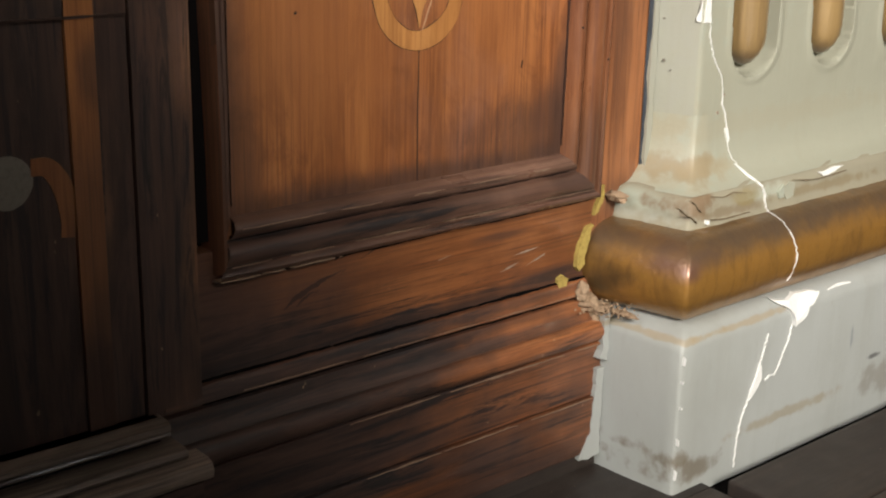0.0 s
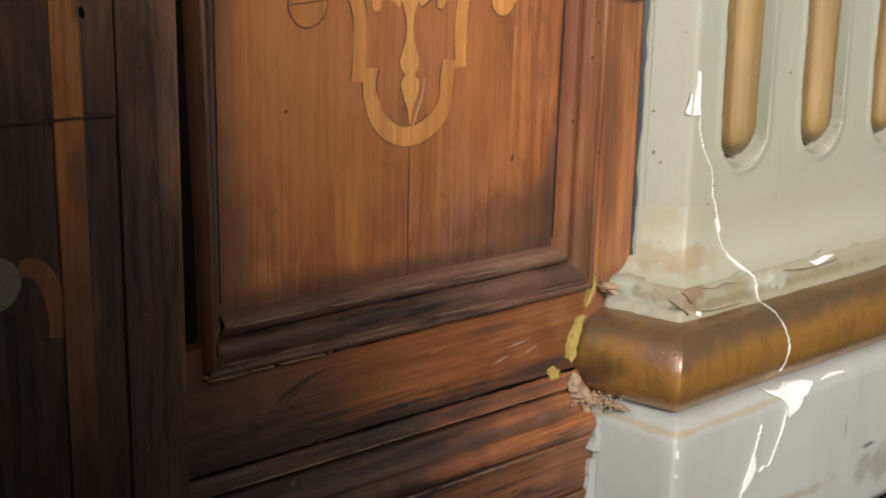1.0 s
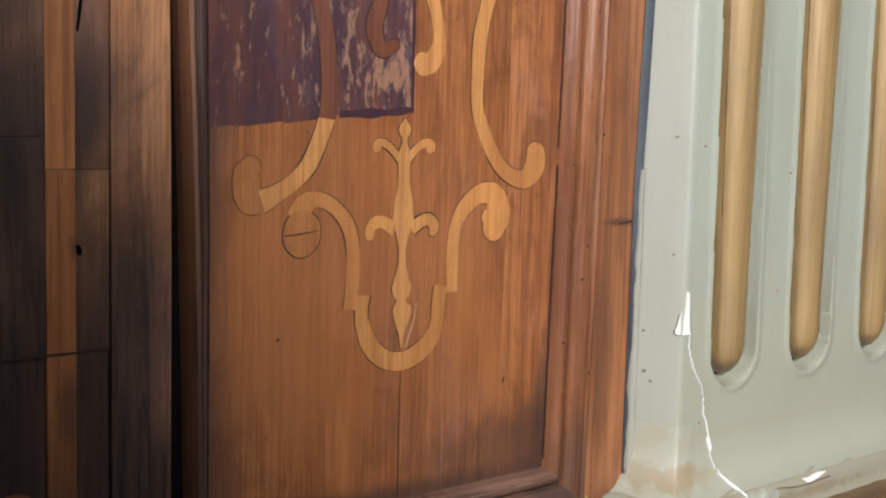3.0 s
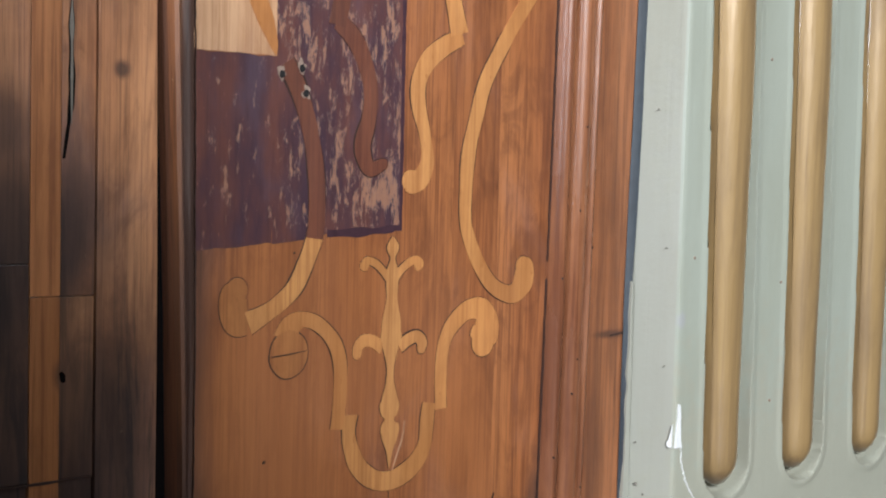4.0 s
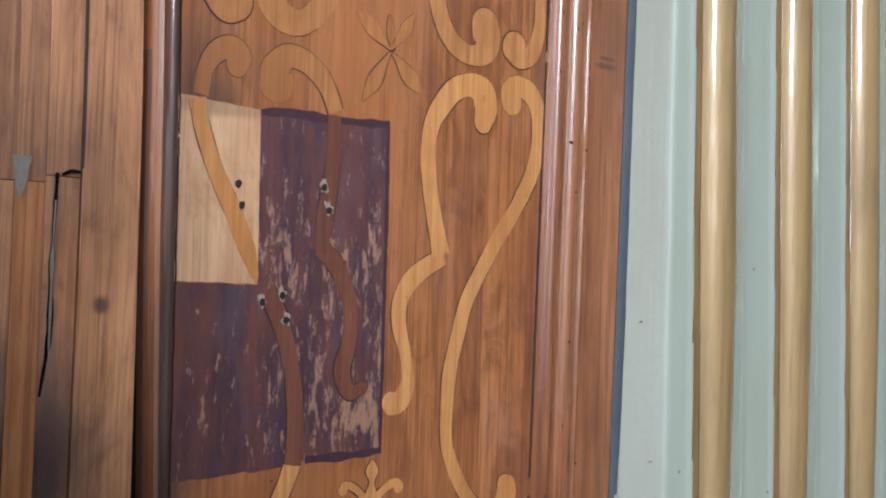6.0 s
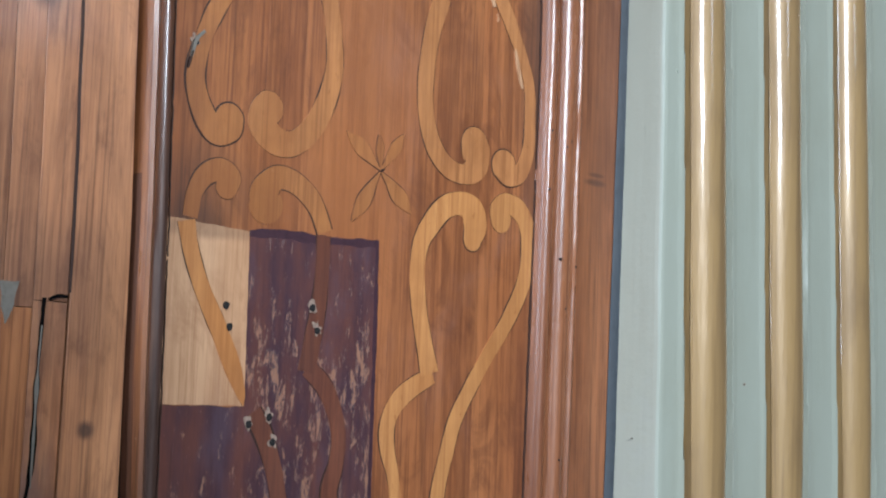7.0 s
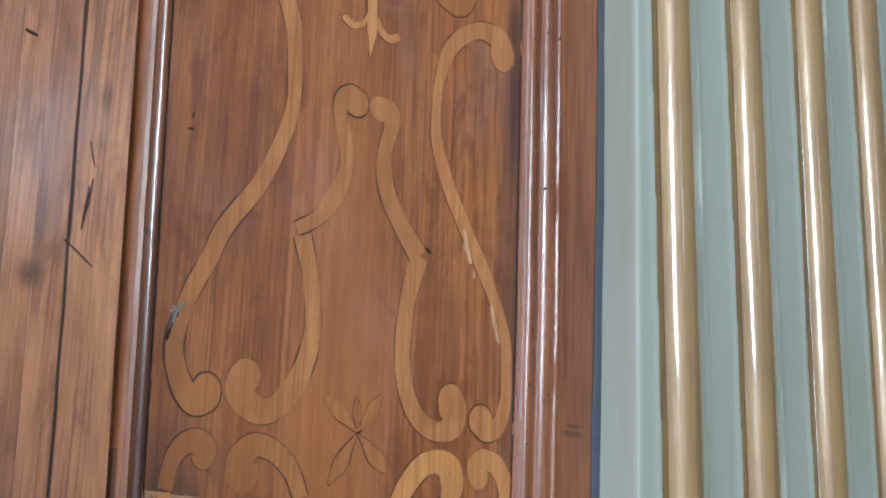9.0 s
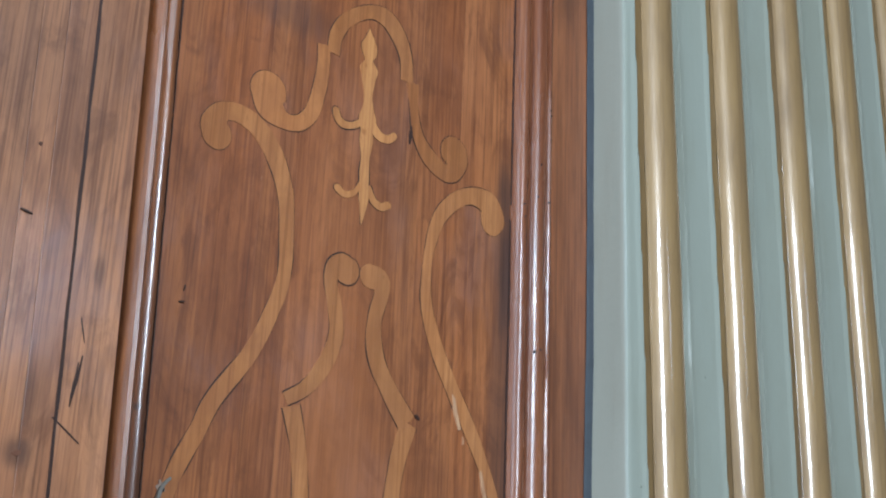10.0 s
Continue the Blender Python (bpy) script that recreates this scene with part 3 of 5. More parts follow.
def moulding(a, b, out, profile, cut_a, cut_b, narrow=False):
    """A straight length from a to b in the door's plane, its profile going outwards; the ends run on by cut times the distance (mitres)."""
    a, b, o = Vector(a), Vector(b), Vector(out)
    d = (b - a).normalized()
    n = 40
    bm = bmesh.new()
    rows = []
    for s, h in profile:
        s *= 1.0 if narrow else 1.12
        p, q = a + o * s - d * s * cut_a, b + o * s + d * s * cut_b
        row = []
        for k in range(n + 1):
            v = p.lerp(q, k / n)
            if narrow:
                v.x = a.x + slant(v.y) + (v.x - a.x) * (0.54 + 0.36 * max(0.0, min(1.0, (v.y - 0.45) / 0.45)))
            elif o.x > 0:
                v.x += right_edge(v.y) - a.x
            row.append(bm.verts.new((v.x + 0.0006 * noise.noise((v.x * 12, v.y * 12, s * 30)), -h + 0.0005 * noise.noise((v.x * 30, v.y * 30, s * 90)), v.y)))
        rows.append(row)
    for r, t in zip(rows, rows[1:]):
        for k in range(n):
            bm.faces.new((r[k], r[k + 1], t[k + 1], t[k]))
    return bm


PX0, PX1, PZ0, PZ1 = -0.004, 0.392, 0.370, 1.775
BOARDS = (-0.015, 0.075, 0.113, 0.1945, 0.262, 0.318, 0.412)
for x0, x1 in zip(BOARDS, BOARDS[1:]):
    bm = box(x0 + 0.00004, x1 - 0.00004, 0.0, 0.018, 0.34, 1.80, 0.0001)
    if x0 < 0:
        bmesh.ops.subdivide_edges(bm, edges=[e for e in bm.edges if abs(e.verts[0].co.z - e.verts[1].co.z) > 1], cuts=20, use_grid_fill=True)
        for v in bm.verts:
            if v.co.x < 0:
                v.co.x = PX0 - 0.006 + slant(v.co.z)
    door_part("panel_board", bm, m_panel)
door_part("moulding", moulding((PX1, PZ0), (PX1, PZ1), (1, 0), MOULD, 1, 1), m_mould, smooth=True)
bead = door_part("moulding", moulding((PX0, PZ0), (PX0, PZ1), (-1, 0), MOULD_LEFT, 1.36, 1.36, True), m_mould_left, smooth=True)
# its outer flank takes the dark unpolished rebate wood, painting in the gap's shade
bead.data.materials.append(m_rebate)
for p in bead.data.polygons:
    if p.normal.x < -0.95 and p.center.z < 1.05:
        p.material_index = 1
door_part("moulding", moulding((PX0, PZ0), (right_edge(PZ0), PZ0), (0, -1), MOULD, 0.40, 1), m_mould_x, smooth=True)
door_part("moulding", moulding((PX0 + slant(PZ1), PZ1), (PX1, PZ1), (0, 1), MOULD, 0.73, 1), m_mould_x, smooth=True)


# dark lines in joints and grooves, worn pale arrises along the mouldings, and worm holes
wear = random.Random(8)


def run_line(name, at, u0, u1, width, material, least=0.05, most=0.25, gap=0.012, upright=False):
    """A broken line along a moulding; at(u) gives the cross position and how far it stands out."""
    bm = bmesh.new()
    u = u0
    while u < u1:
        e = min(u1, u + wear.uniform(least, most))
        n = max(4, int((e - u) / 0.006))
        us = [u + (e - u) * k / n for k in range(n + 1)]
        pts = [(at(q)[0] + wear.gauss(0, 0.00022), q) if upright else (q, at(q)[0] + wear.gauss(0, 0.00022)) for q in us]
        band(bm, [Vector(p) for p in pts], width * wear.uniform(0.6, 1.25), at((u + e) / 2)[1], (0.3, 0.3), 0.8)
        u = e + wear.uniform(0.1, 1.0) * gap
    return door_part(name, bm, material)


run_line("open_joint", lambda z: (right_edge(z) - 0.0012, -0.0022), 0.38, 1.76, 0.0016, m_line, 0.2, 0.6, 0.02, True)
run_line("open_joint", lambda z: (right_edge(z) + 0.0170, -0.0079), 0.36, 1.76, 0.0017, m_line, 0.1, 0.5, 0.006, True)
run_line("open_joint", lambda z: (right_edge(z) + 0.0397, -0.0119), 0.34, 1.76, 0.0012, m_line, 0.1, 0.4, 0.02, True)
run_line("open_joint", lambda z: (PX0 + slant(z) + 0.0012, -0.0022), 0.38, 1.76, 0.0018, m_line, 0.2, 0.6, 0.006, True)
run_line("open_joint", lambda x: (0.3535, -0.0082), -0.005, 0.385, 0.0022, m_gap, 0.08, 0.2, 0.01)
run_line("open_joint", lambda x: (0.3178, -0.0046), -0.02, 0.425, 0.0030, m_gap, 0.1, 0.3, 0.008)
run_line("worn_edge", lambda x: (0.3306, -0.0128), -0.01, 0.42, 0.0010, m_worn, 0.03, 0.12, 0.03)
run_line("worn_edge", lambda x: (0.3625, -0.0148), 0.0, 0.385, 0.0011, m_worn, 0.02, 0.09, 0.05)
run_line("worn_edge", lambda x: (0.3205, -0.0146), -0.022, 0.10, 0.0012, m_worn, 0.02, 0.05, 0.01)
for s_off, out in ((0.007, 0.0150), (0.030, 0.0185), (0.024, 0.0175), (0.0448, 0.0168)):
    bm = bmesh.new()
    for _ in range(6):
        z = wear.uniform(0.42, 1.7)
        disc(bm, right_edge(z) + s_off + wear.gauss(0, 0.001), z, 0.0007, 0.0011, -out, 10, 0.0, 0.4)
    door_part("worm_hole", bm, m_hole)


# the foot of the door: stepped base moulding
def base_run(x0, x1, out, lift, profile):
    bm = bmesh.new()
    n = 24
    rows = [[bm.verts.new((x0 + (x1 - x0) * k / n, -d - out + 0.0008 * noise.noise((k * 0.7, z * 40, 0.4)), z + lift)) for k in range(n + 1)] for d, z in profile]
    for r, t in zip(rows, rows[1:]):
        for k in range(n):
            bm.faces.new((r[k], r[k + 1], t[k + 1], t[k]))
    for end in (0, n):
        bm.faces.new([r[end] for r in rows])
    return bm


BASE = [(-0.02, 0.2340), (0.004, 0.2325), (0.0065, 0.2300), (0.0070, 0.2235), (0.0088, 0.2195), (0.0088, 0.2165), (0.003, 0.2155), (0.003, 0.2130), (0.0085, 0.2115), (0.0100, 0.2065), (0.0105, 0.2015), (0.0125, 0.1965), (0.0180, 0.1922),
        (0.0185, 0.1895), (0.0240, 0.1885), (0.0280, 0.1840), (0.0295, 0.1775), (0.0280, 0.1705), (0.0230, 0.1668), (0.0205, 0.1665), (0.0250, 0.1655), (0.0250, 0.1625), (-0.02, 0.1625)]
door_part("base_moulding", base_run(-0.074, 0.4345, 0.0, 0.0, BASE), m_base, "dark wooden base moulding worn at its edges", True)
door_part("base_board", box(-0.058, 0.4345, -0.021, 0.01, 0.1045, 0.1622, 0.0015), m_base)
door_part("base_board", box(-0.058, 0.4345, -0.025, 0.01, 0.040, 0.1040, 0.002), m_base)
run_line("open_joint", lambda x: (0.2345, -0.0052), -0.05, 0.42, 0.0026, m_gap, 0.1, 0.3, 0.01)
run_line("open_joint", lambda x: (0.2142, -0.0062), -0.05, 0.42, 0.0022, m_gap, 0.1, 0.3, 0.02)
run_line("open_joint", lambda x: (0.1660, -0.0225), -0.05, 0.36, 0.0018, m_gap, 0.1, 0.3, 0.03)
run_line("worn_edge", lambda x: (0.2182, -0.0093), 0.0, 0.43, 0.0012, m_worn, 0.03, 0.12, 0.03)
run_line("worn_edge", lambda x: (0.1640, -0.0255), 0.10, 0.43, 0.0016, m_worn, 0.05, 0.16, 0.02)
run_line("worn_edge", lambda x: (0.1032, -0.0258), 0.12, 0.43, 0.0010, m_worn, 0.05, 0.16, 0.02)

for pts, w in (([(0.046, 0.279), (0.058, 0.287), (0.074, 0.293), (0.090, 0.2985), (0.112, 0.303)], 0.0046), ([(0.060, 0.279), (0.069, 0.286), (0.083, 0.290)], 0.0020), ([(0.128, 0.309), (0.142, 0.315), (0.160, 0.318)], 0.0018), ([(0.176, 0.318), (0.19, 0.3235)], 0.0018)):
    bm = bmesh.new()
    q = spline(pts, 14)
    for k, v in enumerate(q):
        v.y += 0.0022 * noise.noise((k * 0.6, pts[0][0] * 40, 0))
    band(bm, q, w, -0.0024, (0.15, 0.15), 1.3)
    door_part("gouge", bm, m_line)
for x0, z0, x1, z1 in ((0.300, 0.262, 0.325, 0.268), (0.318, 0.276, 0.352, 0.279), (0.335, 0.262, 0.362, 0.270), (0.22, 0.29, 0.235, 0.2925)):
    bm = bmesh.new()
    band(bm, [Vector((x0, z0)).lerp(Vector((x1, z1)), k / 12) for k in range(13)], 0.0018, -0.0023, (0.2, 0.2), 1.5)
    door_part("scrape", bm, m_torn)

# ---- inlay: each piece is a ribbon along a centre line of (x, height, width in millimetres) ----
def ribbon(bm, rows, ends, y, grow=0.0, tilt=0.0):
    """A flat ribbon in the door's plane; an end marked "o" is rounded. It sinks a hair along its length, so that curls lie over themselves."""
    q = spline([(x, z, w / 2000) for x, z, w in rows], 8)
    n = len(q)
    cuts = []
    for i, v in enumerate(q):
        d = (q[min(i + 1, n - 1)] - q[max(i - 1, 0)]).xy.normalized()
        h = max(v.z, 0.0002) * (1 + 0.05 * noise.noise((v.x * 70, v.y * 70, 1.3)))
        h += grow * (0.60 + 1.7 * noise.noise((v.x * 28, v.y * 28, 4.0)))
        cuts.append((v.xy, d, max(h, 0.0001)))
    for at, k, sign in ((0, 0, -1), (1, -1, 1)):
        if ends[at] == "o":
            c, d, h = cuts[k]
            cap = [(c + sign * d * h * math.sin(radians(a)), d, h * math.cos(radians(a))) for a in (18, 36, 52, 66, 78, 87)]
            cuts = cap[::-1] + cuts if at == 0 else cuts + cap
    prev = None
    for i, (c, d, h) in enumerate(cuts):
        s = Vector((-d.y, d.x)) * h
        yy = y - tilt * i
        cur = [bm.verts.new((v.x, e, v.y)) for v, e in ((c + s, 0.002), (c + s, yy), (c - s, yy), (c - s, 0.002))]
        if prev:
            for k in range(3):
                bm.faces.new((prev[k], prev[k + 1], cur[k + 1], cur[k]))
        else:
            bm.faces.new(cur)
        prev = cur
    bm.faces.new(prev)


def inlay(name, material, builder, label=""):
    """One piece of inlay with the dark joint round it."""
    lift = 0.000005 * len(DOOR.children)
    bm = bmesh.new()
    builder(bm, 0.0, -0.00028 - lift, 0.000002)
    ob = door_part(name, bm, material, label)
    bm = bmesh.new()
    builder(bm, 0.0012, -0.00012 - lift * 0.2, 0.0000004)
    door_part("joint_line", bm, m_line, parent=ob)
    return ob


def scroll(name, material, ends, rows, label=""):
    return inlay(name, material, lambda bm, grow, y, tilt: ribbon(bm, rows, ends, y, grow, tilt), label)


# lower motif
scroll("inlay_scroll", m_inlay, "-o", [(0.253, 0.557, 13.7), (0.252, 0.584, 13.7), (0.253, 0.607, 13.7), (0.258, 0.624, 14.7), (0.269, 0.637, 16.7), (0.284, 0.646, 18.3), (0.300, 0.645, 21.8), (0.307, 0.632, 29.9), (0.304, 0.619, 33.9), (0.303, 0.615, 27.3)])
scroll("inlay_scroll", m_inlay, "--", [(0.150, 0.562, 16.6), (0.149, 0.548, 13.5), (0.151, 0.535, 14.7), (0.160, 0.516, 16.9), (0.176, 0.503, 16.6), (0.194, 0.499, 17.2), (0.211, 0.503, 18.7), (0.226, 0.513, 17.5), (0.235, 0.528, 15.8), (0.237, 0.551, 15.7), (0.239, 0.564, 15.0)])
scroll("inlay_scroll", m_inlay, "--", [(0.136, 0.551, 13.4), (0.138, 0.567, 13.4), (0.139, 0.587, 13.9), (0.138, 0.609, 13.5), (0.131, 0.627, 13.1), (0.115, 0.642, 12.3), (0.099, 0.647, 13.1), (0.087, 0.642, 19.8), (0.081, 0.631, 23.0)])
scroll("inlay_scroll", m_inlay, "--", [(0.110, 0.716, 16.7), (0.101, 0.694, 15.4), (0.090, 0.674, 15.3), (0.073, 0.660, 14.4), (0.058, 0.652, 15.8), (0.046, 0.647, 19.2)])
scroll("inlay_scroll", m_inlay_dull, "-o", [(0.046, 0.647, 18.5), (0.035, 0.649, 23.7), (0.032, 0.659, 26.1), (0.032, 0.669, 25.1), (0.035, 0.674, 20.3)])
# right-hand heart
scroll("inlay_scroll", m_inlay, "oo", [(0.347, 1.045, 25.7), (0.346, 1.054, 25.8), (0.354, 1.062, 18.5), (0.370, 1.057, 21.2), (0.381, 1.044, 20.1), (0.385, 1.024, 18.8), (0.383, 0.999, 18.5), (0.374, 0.974, 16.9), (0.357, 0.945, 16.2), (0.335, 0.915, 15.3), (0.315, 0.885, 15.4), (0.297, 0.854, 15.7), (0.287, 0.822, 15.9), (0.280, 0.796, 16.0), (0.277, 0.769, 15.9), (0.277, 0.728, 13.5), (0.286, 0.703, 14.4), (0.299, 0.682, 14.6), (0.316, 0.665, 14.8), (0.338, 0.658, 17.7), (0.352, 0.668, 25.1), (0.354, 0.681, 24.4), (0.352, 0.684, 19.0)])
scroll("inlay_scroll", m_inlay, "o-", [(0.311, 1.022, 22.4), (0.314, 1.036, 29.3), (0.309, 1.049, 28.8), (0.294, 1.054, 22.0), (0.276, 1.048, 21.3), (0.262, 1.034, 21.1), (0.249, 1.014, 18.2), (0.245, 0.990, 17.3), (0.247, 0.965, 17.5), (0.251, 0.943, 17.5), (0.257, 0.920, 18.1), (0.264, 0.895, 20.5)])
scroll("inlay_scroll", m_inlay, "-o", [(0.268, 0.893, 13.6), (0.250, 0.885, 17.2), (0.232, 0.873, 18.0), (0.221, 0.859, 16.6), (0.217, 0.844, 16.1), (0.219, 0.826, 15.4), (0.225, 0.808, 13.6), (0.229, 0.790, 12.7), (0.229, 0.777, 16.2), (0.222, 0.765, 18.8), (0.213, 0.762, 19.9), (0.211, 0.763, 18.9)])
# left-hand heart and its stained remains
scroll("inlay_scroll", m_inlay, "--", [(0.007, 1.005, 15.6), (0.013, 0.981, 14.2), (0.025, 0.952, 14.3), (0.041, 0.923, 15.8), (0.056, 0.893, 15.9), (0.065, 0.872, 8.5), (0.068, 0.862, 1.0)])
scroll("inlay_scroll", m_inlay_dull, "-o", [(0.010, 1.008, 13.4), (0.013, 1.028, 14.4), (0.022, 1.043, 16.3), (0.035, 1.049, 18.9), (0.044, 1.044, 20.8), (0.042, 1.036, 20.0)])
scroll("inlay_scroll", m_inlay_dull, "-o", [(0.141, 1.010, 15.0), (0.133, 1.027, 15.8), (0.122, 1.040, 19.0), (0.106, 1.049, 19.3), (0.090, 1.050, 20.7), (0.079, 1.038, 26.9), (0.080, 1.027, 33.7)])
scroll("inlay_scroll", m_inlay_ghost, "--", [(0.078, 0.857, 16.0), (0.091, 0.835, 15.8), (0.103, 0.802, 15.8), (0.110, 0.764, 16.1), (0.111, 0.731, 16.2), (0.109, 0.714, 16.8)])
scroll("inlay_scroll", m_inlay_ghost, "--", [(0.140, 1.007, 13.8), (0.140, 0.977, 13.8), (0.138, 0.947, 14.7), (0.133, 0.916, 17.6), (0.128, 0.891, 16.5)])
scroll("inlay_scroll", m_inlay_ghost, "-o", [(0.130, 0.895, 16.2), (0.148, 0.879, 16.5), (0.160, 0.857, 15.8), (0.165, 0.836, 15.1), (0.163, 0.814, 15.1), (0.157, 0.791, 16.6), (0.165, 0.773, 13.5), (0.180, 0.777, 9.9)])
# upper pair of scrolls
scroll("inlay_scroll", m_inlay_dull, "oo", [(0.023, 1.469, 32.6), (0.020, 1.477, 27.9), (0.027, 1.491, 19.2), (0.046, 1.495, 18.4), (0.068, 1.487, 21.0), (0.088, 1.465, 20.7), (0.102, 1.434, 17.7), (0.107, 1.396, 15.9), (0.108, 1.356, 14.4), (0.099, 1.322, 15.0), (0.080, 1.278, 15.3), (0.047, 1.230, 16.0), (0.034, 1.200, 15.6), (0.019, 1.169, 15.2), (0.010, 1.141, 15.5), (0.008, 1.116, 16.9), (0.017, 1.092, 19.7), (0.029, 1.080, 22.5), (0.040, 1.084, 24.7), (0.041, 1.091, 26.7)])
scroll("inlay_scroll", m_inlay_brown, "-o", [(0.127, 1.238, 19.2), (0.136, 1.209, 17.4), (0.142, 1.177, 16.7), (0.143, 1.150, 17.8), (0.136, 1.122, 19.3), (0.122, 1.096, 20.8), (0.104, 1.081, 21.1), (0.086, 1.081, 24.9), (0.073, 1.091, 25.9), (0.072, 1.102, 25.0), (0.078, 1.107, 29.2)])
scroll("inlay_scroll", m_inlay_brown, "-o", [(0.120, 1.243, 11.9), (0.142, 1.258, 13.8), (0.161, 1.284, 16.6), (0.171, 1.313, 16.1), (0.167, 1.341, 17.0), (0.161, 1.362, 15.0), (0.163, 1.377, 16.7), (0.172, 1.383, 20.2), (0.178, 1.379, 30.7)])
scroll("inlay_scroll", m_inlay_brown, "o-", [(0.207, 1.379, 24.8), (0.220, 1.378, 21.9), (0.222, 1.364, 17.2), (0.216, 1.340, 16.2), (0.216, 1.317, 18.8), (0.223, 1.294, 19.6), (0.240, 1.270, 20.6), (0.262, 1.245, 23.6)])
scroll("inlay_scroll", m_inlay_brown, "-o", [(0.264, 1.245, 21.1), (0.253, 1.210, 18.5), (0.247, 1.167, 18.4), (0.249, 1.130, 18.0), (0.260, 1.102, 19.5), (0.277, 1.086, 19.1), (0.298, 1.082, 19.1), (0.312, 1.091, 27.6), (0.312, 1.104, 34.3), (0.310, 1.112, 33.0)])
scroll("inlay_scroll", m_inlay_brown, "oo", [(0.366, 1.479, 30.5), (0.367, 1.485, 33.9), (0.360, 1.498, 29.2), (0.336, 1.500, 19.1), (0.312, 1.487, 17.1), (0.292, 1.463, 16.4), (0.282, 1.432, 12.8), (0.278, 1.399, 12.0), (0.281, 1.363, 15.2), (0.297, 1.324, 17.3), (0.323, 1.282, 17.5), (0.345, 1.250, 17.0), (0.369, 1.208, 14.3), (0.380, 1.179, 14.4), (0.382, 1.149, 14.1), (0.381, 1.118, 15.6), (0.371, 1.094, 19.1), (0.356, 1.090, 23.6), (0.349, 1.097, 31.7)])
# arch at the top
scroll("inlay_scroll", m_inlay_dull, "o-", [(0.074, 1.528, 41.0), (0.079, 1.513, 32.4), (0.095, 1.505, 17.9), (0.112, 1.509, 15.4), (0.125, 1.525, 16.1), (0.132, 1.555, 15.4), (0.134, 1.583, 14.6), (0.132, 1.600, 13.8)])
scroll("inlay_scroll", m_inlay_dull, "--", [(0.145, 1.595, 14.9), (0.147, 1.616, 15.0), (0.159, 1.638, 15.6), (0.184, 1.657, 14.5), (0.207, 1.660, 20.8), (0.225, 1.647, 21.5), (0.237, 1.625, 16.2), (0.240, 1.599, 16.8)])
scroll("inlay_scroll", m_inlay_dull, "-o", [(0.248, 1.600, 15.6), (0.252, 1.569, 11.5), (0.259, 1.543, 14.9), (0.276, 1.524, 20.4), (0.295, 1.515, 19.2), (0.308, 1.519, 21.0), (0.312, 1.533, 31.3), (0.309, 1.540, 37.2)])
# stems and their tendrils
scroll("inlay_stem", m_inlay, "--", [(0.193, 0.715, 0.4), (0.193, 0.708, 11.3), (0.193, 0.703, 12.9), (0.193, 0.698, 7.3), (0.193, 0.694, 5.7), (0.193, 0.683, 13.7), (0.193, 0.672, 13.0), (0.193, 0.661, 11.4), (0.193, 0.654, 13.8), (0.193, 0.641, 20.4), (0.193, 0.632, 21.2), (0.193, 0.627, 23.7), (0.193, 0.617, 17.1), (0.193, 0.609, 12.3), (0.193, 0.601, 8.2), (0.193, 0.592, 7.4), (0.193, 0.584, 9.8), (0.193, 0.571, 18.1), (0.193, 0.566, 21.4), (0.193, 0.558, 16.5), (0.193, 0.554, 9.9), (0.193, 0.548, 18.1), (0.194, 0.544, 19.8), (0.194, 0.535, 15.7), (0.194, 0.526, 7.4), (0.194, 0.511, 0.8)], "pale wooden inlay of a slender flower stem")
scroll("inlay_stem", m_inlay, "--", [(0.188, 1.639, 0.7), (0.189, 1.627, 13.1), (0.189, 1.620, 19.3), (0.189, 1.611, 17.4), (0.189, 1.604, 9.8), (0.190, 1.595, 22.1), (0.190, 1.584, 17.6), (0.191, 1.565, 10.4), (0.192, 1.551, 14.1), (0.192, 1.540, 21.7), (0.192, 1.526, 15.2), (0.192, 1.515, 17.0), (0.192, 1.498, 10.1), (0.192, 1.482, 11.4), (0.193, 1.466, 10.1), (0.193, 1.456, 12.5), (0.193, 1.448, 8.7), (0.192, 1.428, 0.6)], "pale wooden inlay of a slender flower stem")
scroll("inlay_tendril", m_inlay, "-o", [(0.184, 0.617, 11.5), (0.173, 0.624, 10.9), (0.163, 0.625, 11.2), (0.157, 0.620, 10.1), (0.156, 0.614, 9.2)])
scroll("inlay_tendril", m_inlay, "-o", [(0.203, 0.617, 11.3), (0.213, 0.623, 10.8), (0.223, 0.625, 10.6), (0.229, 0.619, 11.1), (0.228, 0.614, 9.3)])
scroll("inlay_tendril", m_inlay, "-o", [(0.189, 0.678, 7.2), (0.180, 0.687, 6.5), (0.173, 0.692, 7.0), (0.165, 0.694, 7.3), (0.162, 0.690, 9.4)])
scroll("inlay_tendril", m_inlay, "-o", [(0.196, 0.678, 7.4), (0.204, 0.686, 7.3), (0.213, 0.692, 7.3), (0.220, 0.693, 8.0), (0.223, 0.690, 9.9), (0.222, 0.688, 8.4)])
scroll("inlay_tendril", m_inlay, "-o", [(0.187, 1.536, 8.0), (0.174, 1.527, 7.1), (0.162, 1.525, 8.5), (0.155, 1.530, 8.8), (0.153, 1.536, 7.9)])
scroll("inlay_tendril", m_inlay, "-o", [(0.197, 1.537, 11.2), (0.208, 1.527, 10.6), (0.220, 1.527, 8.5), (0.227, 1.533, 7.2)])
scroll("inlay_tendril", m_inlay, "-o", [(0.190, 1.472, 4.8), (0.182, 1.459, 5.5), (0.170, 1.453, 6.8), (0.161, 1.457, 7.9)])
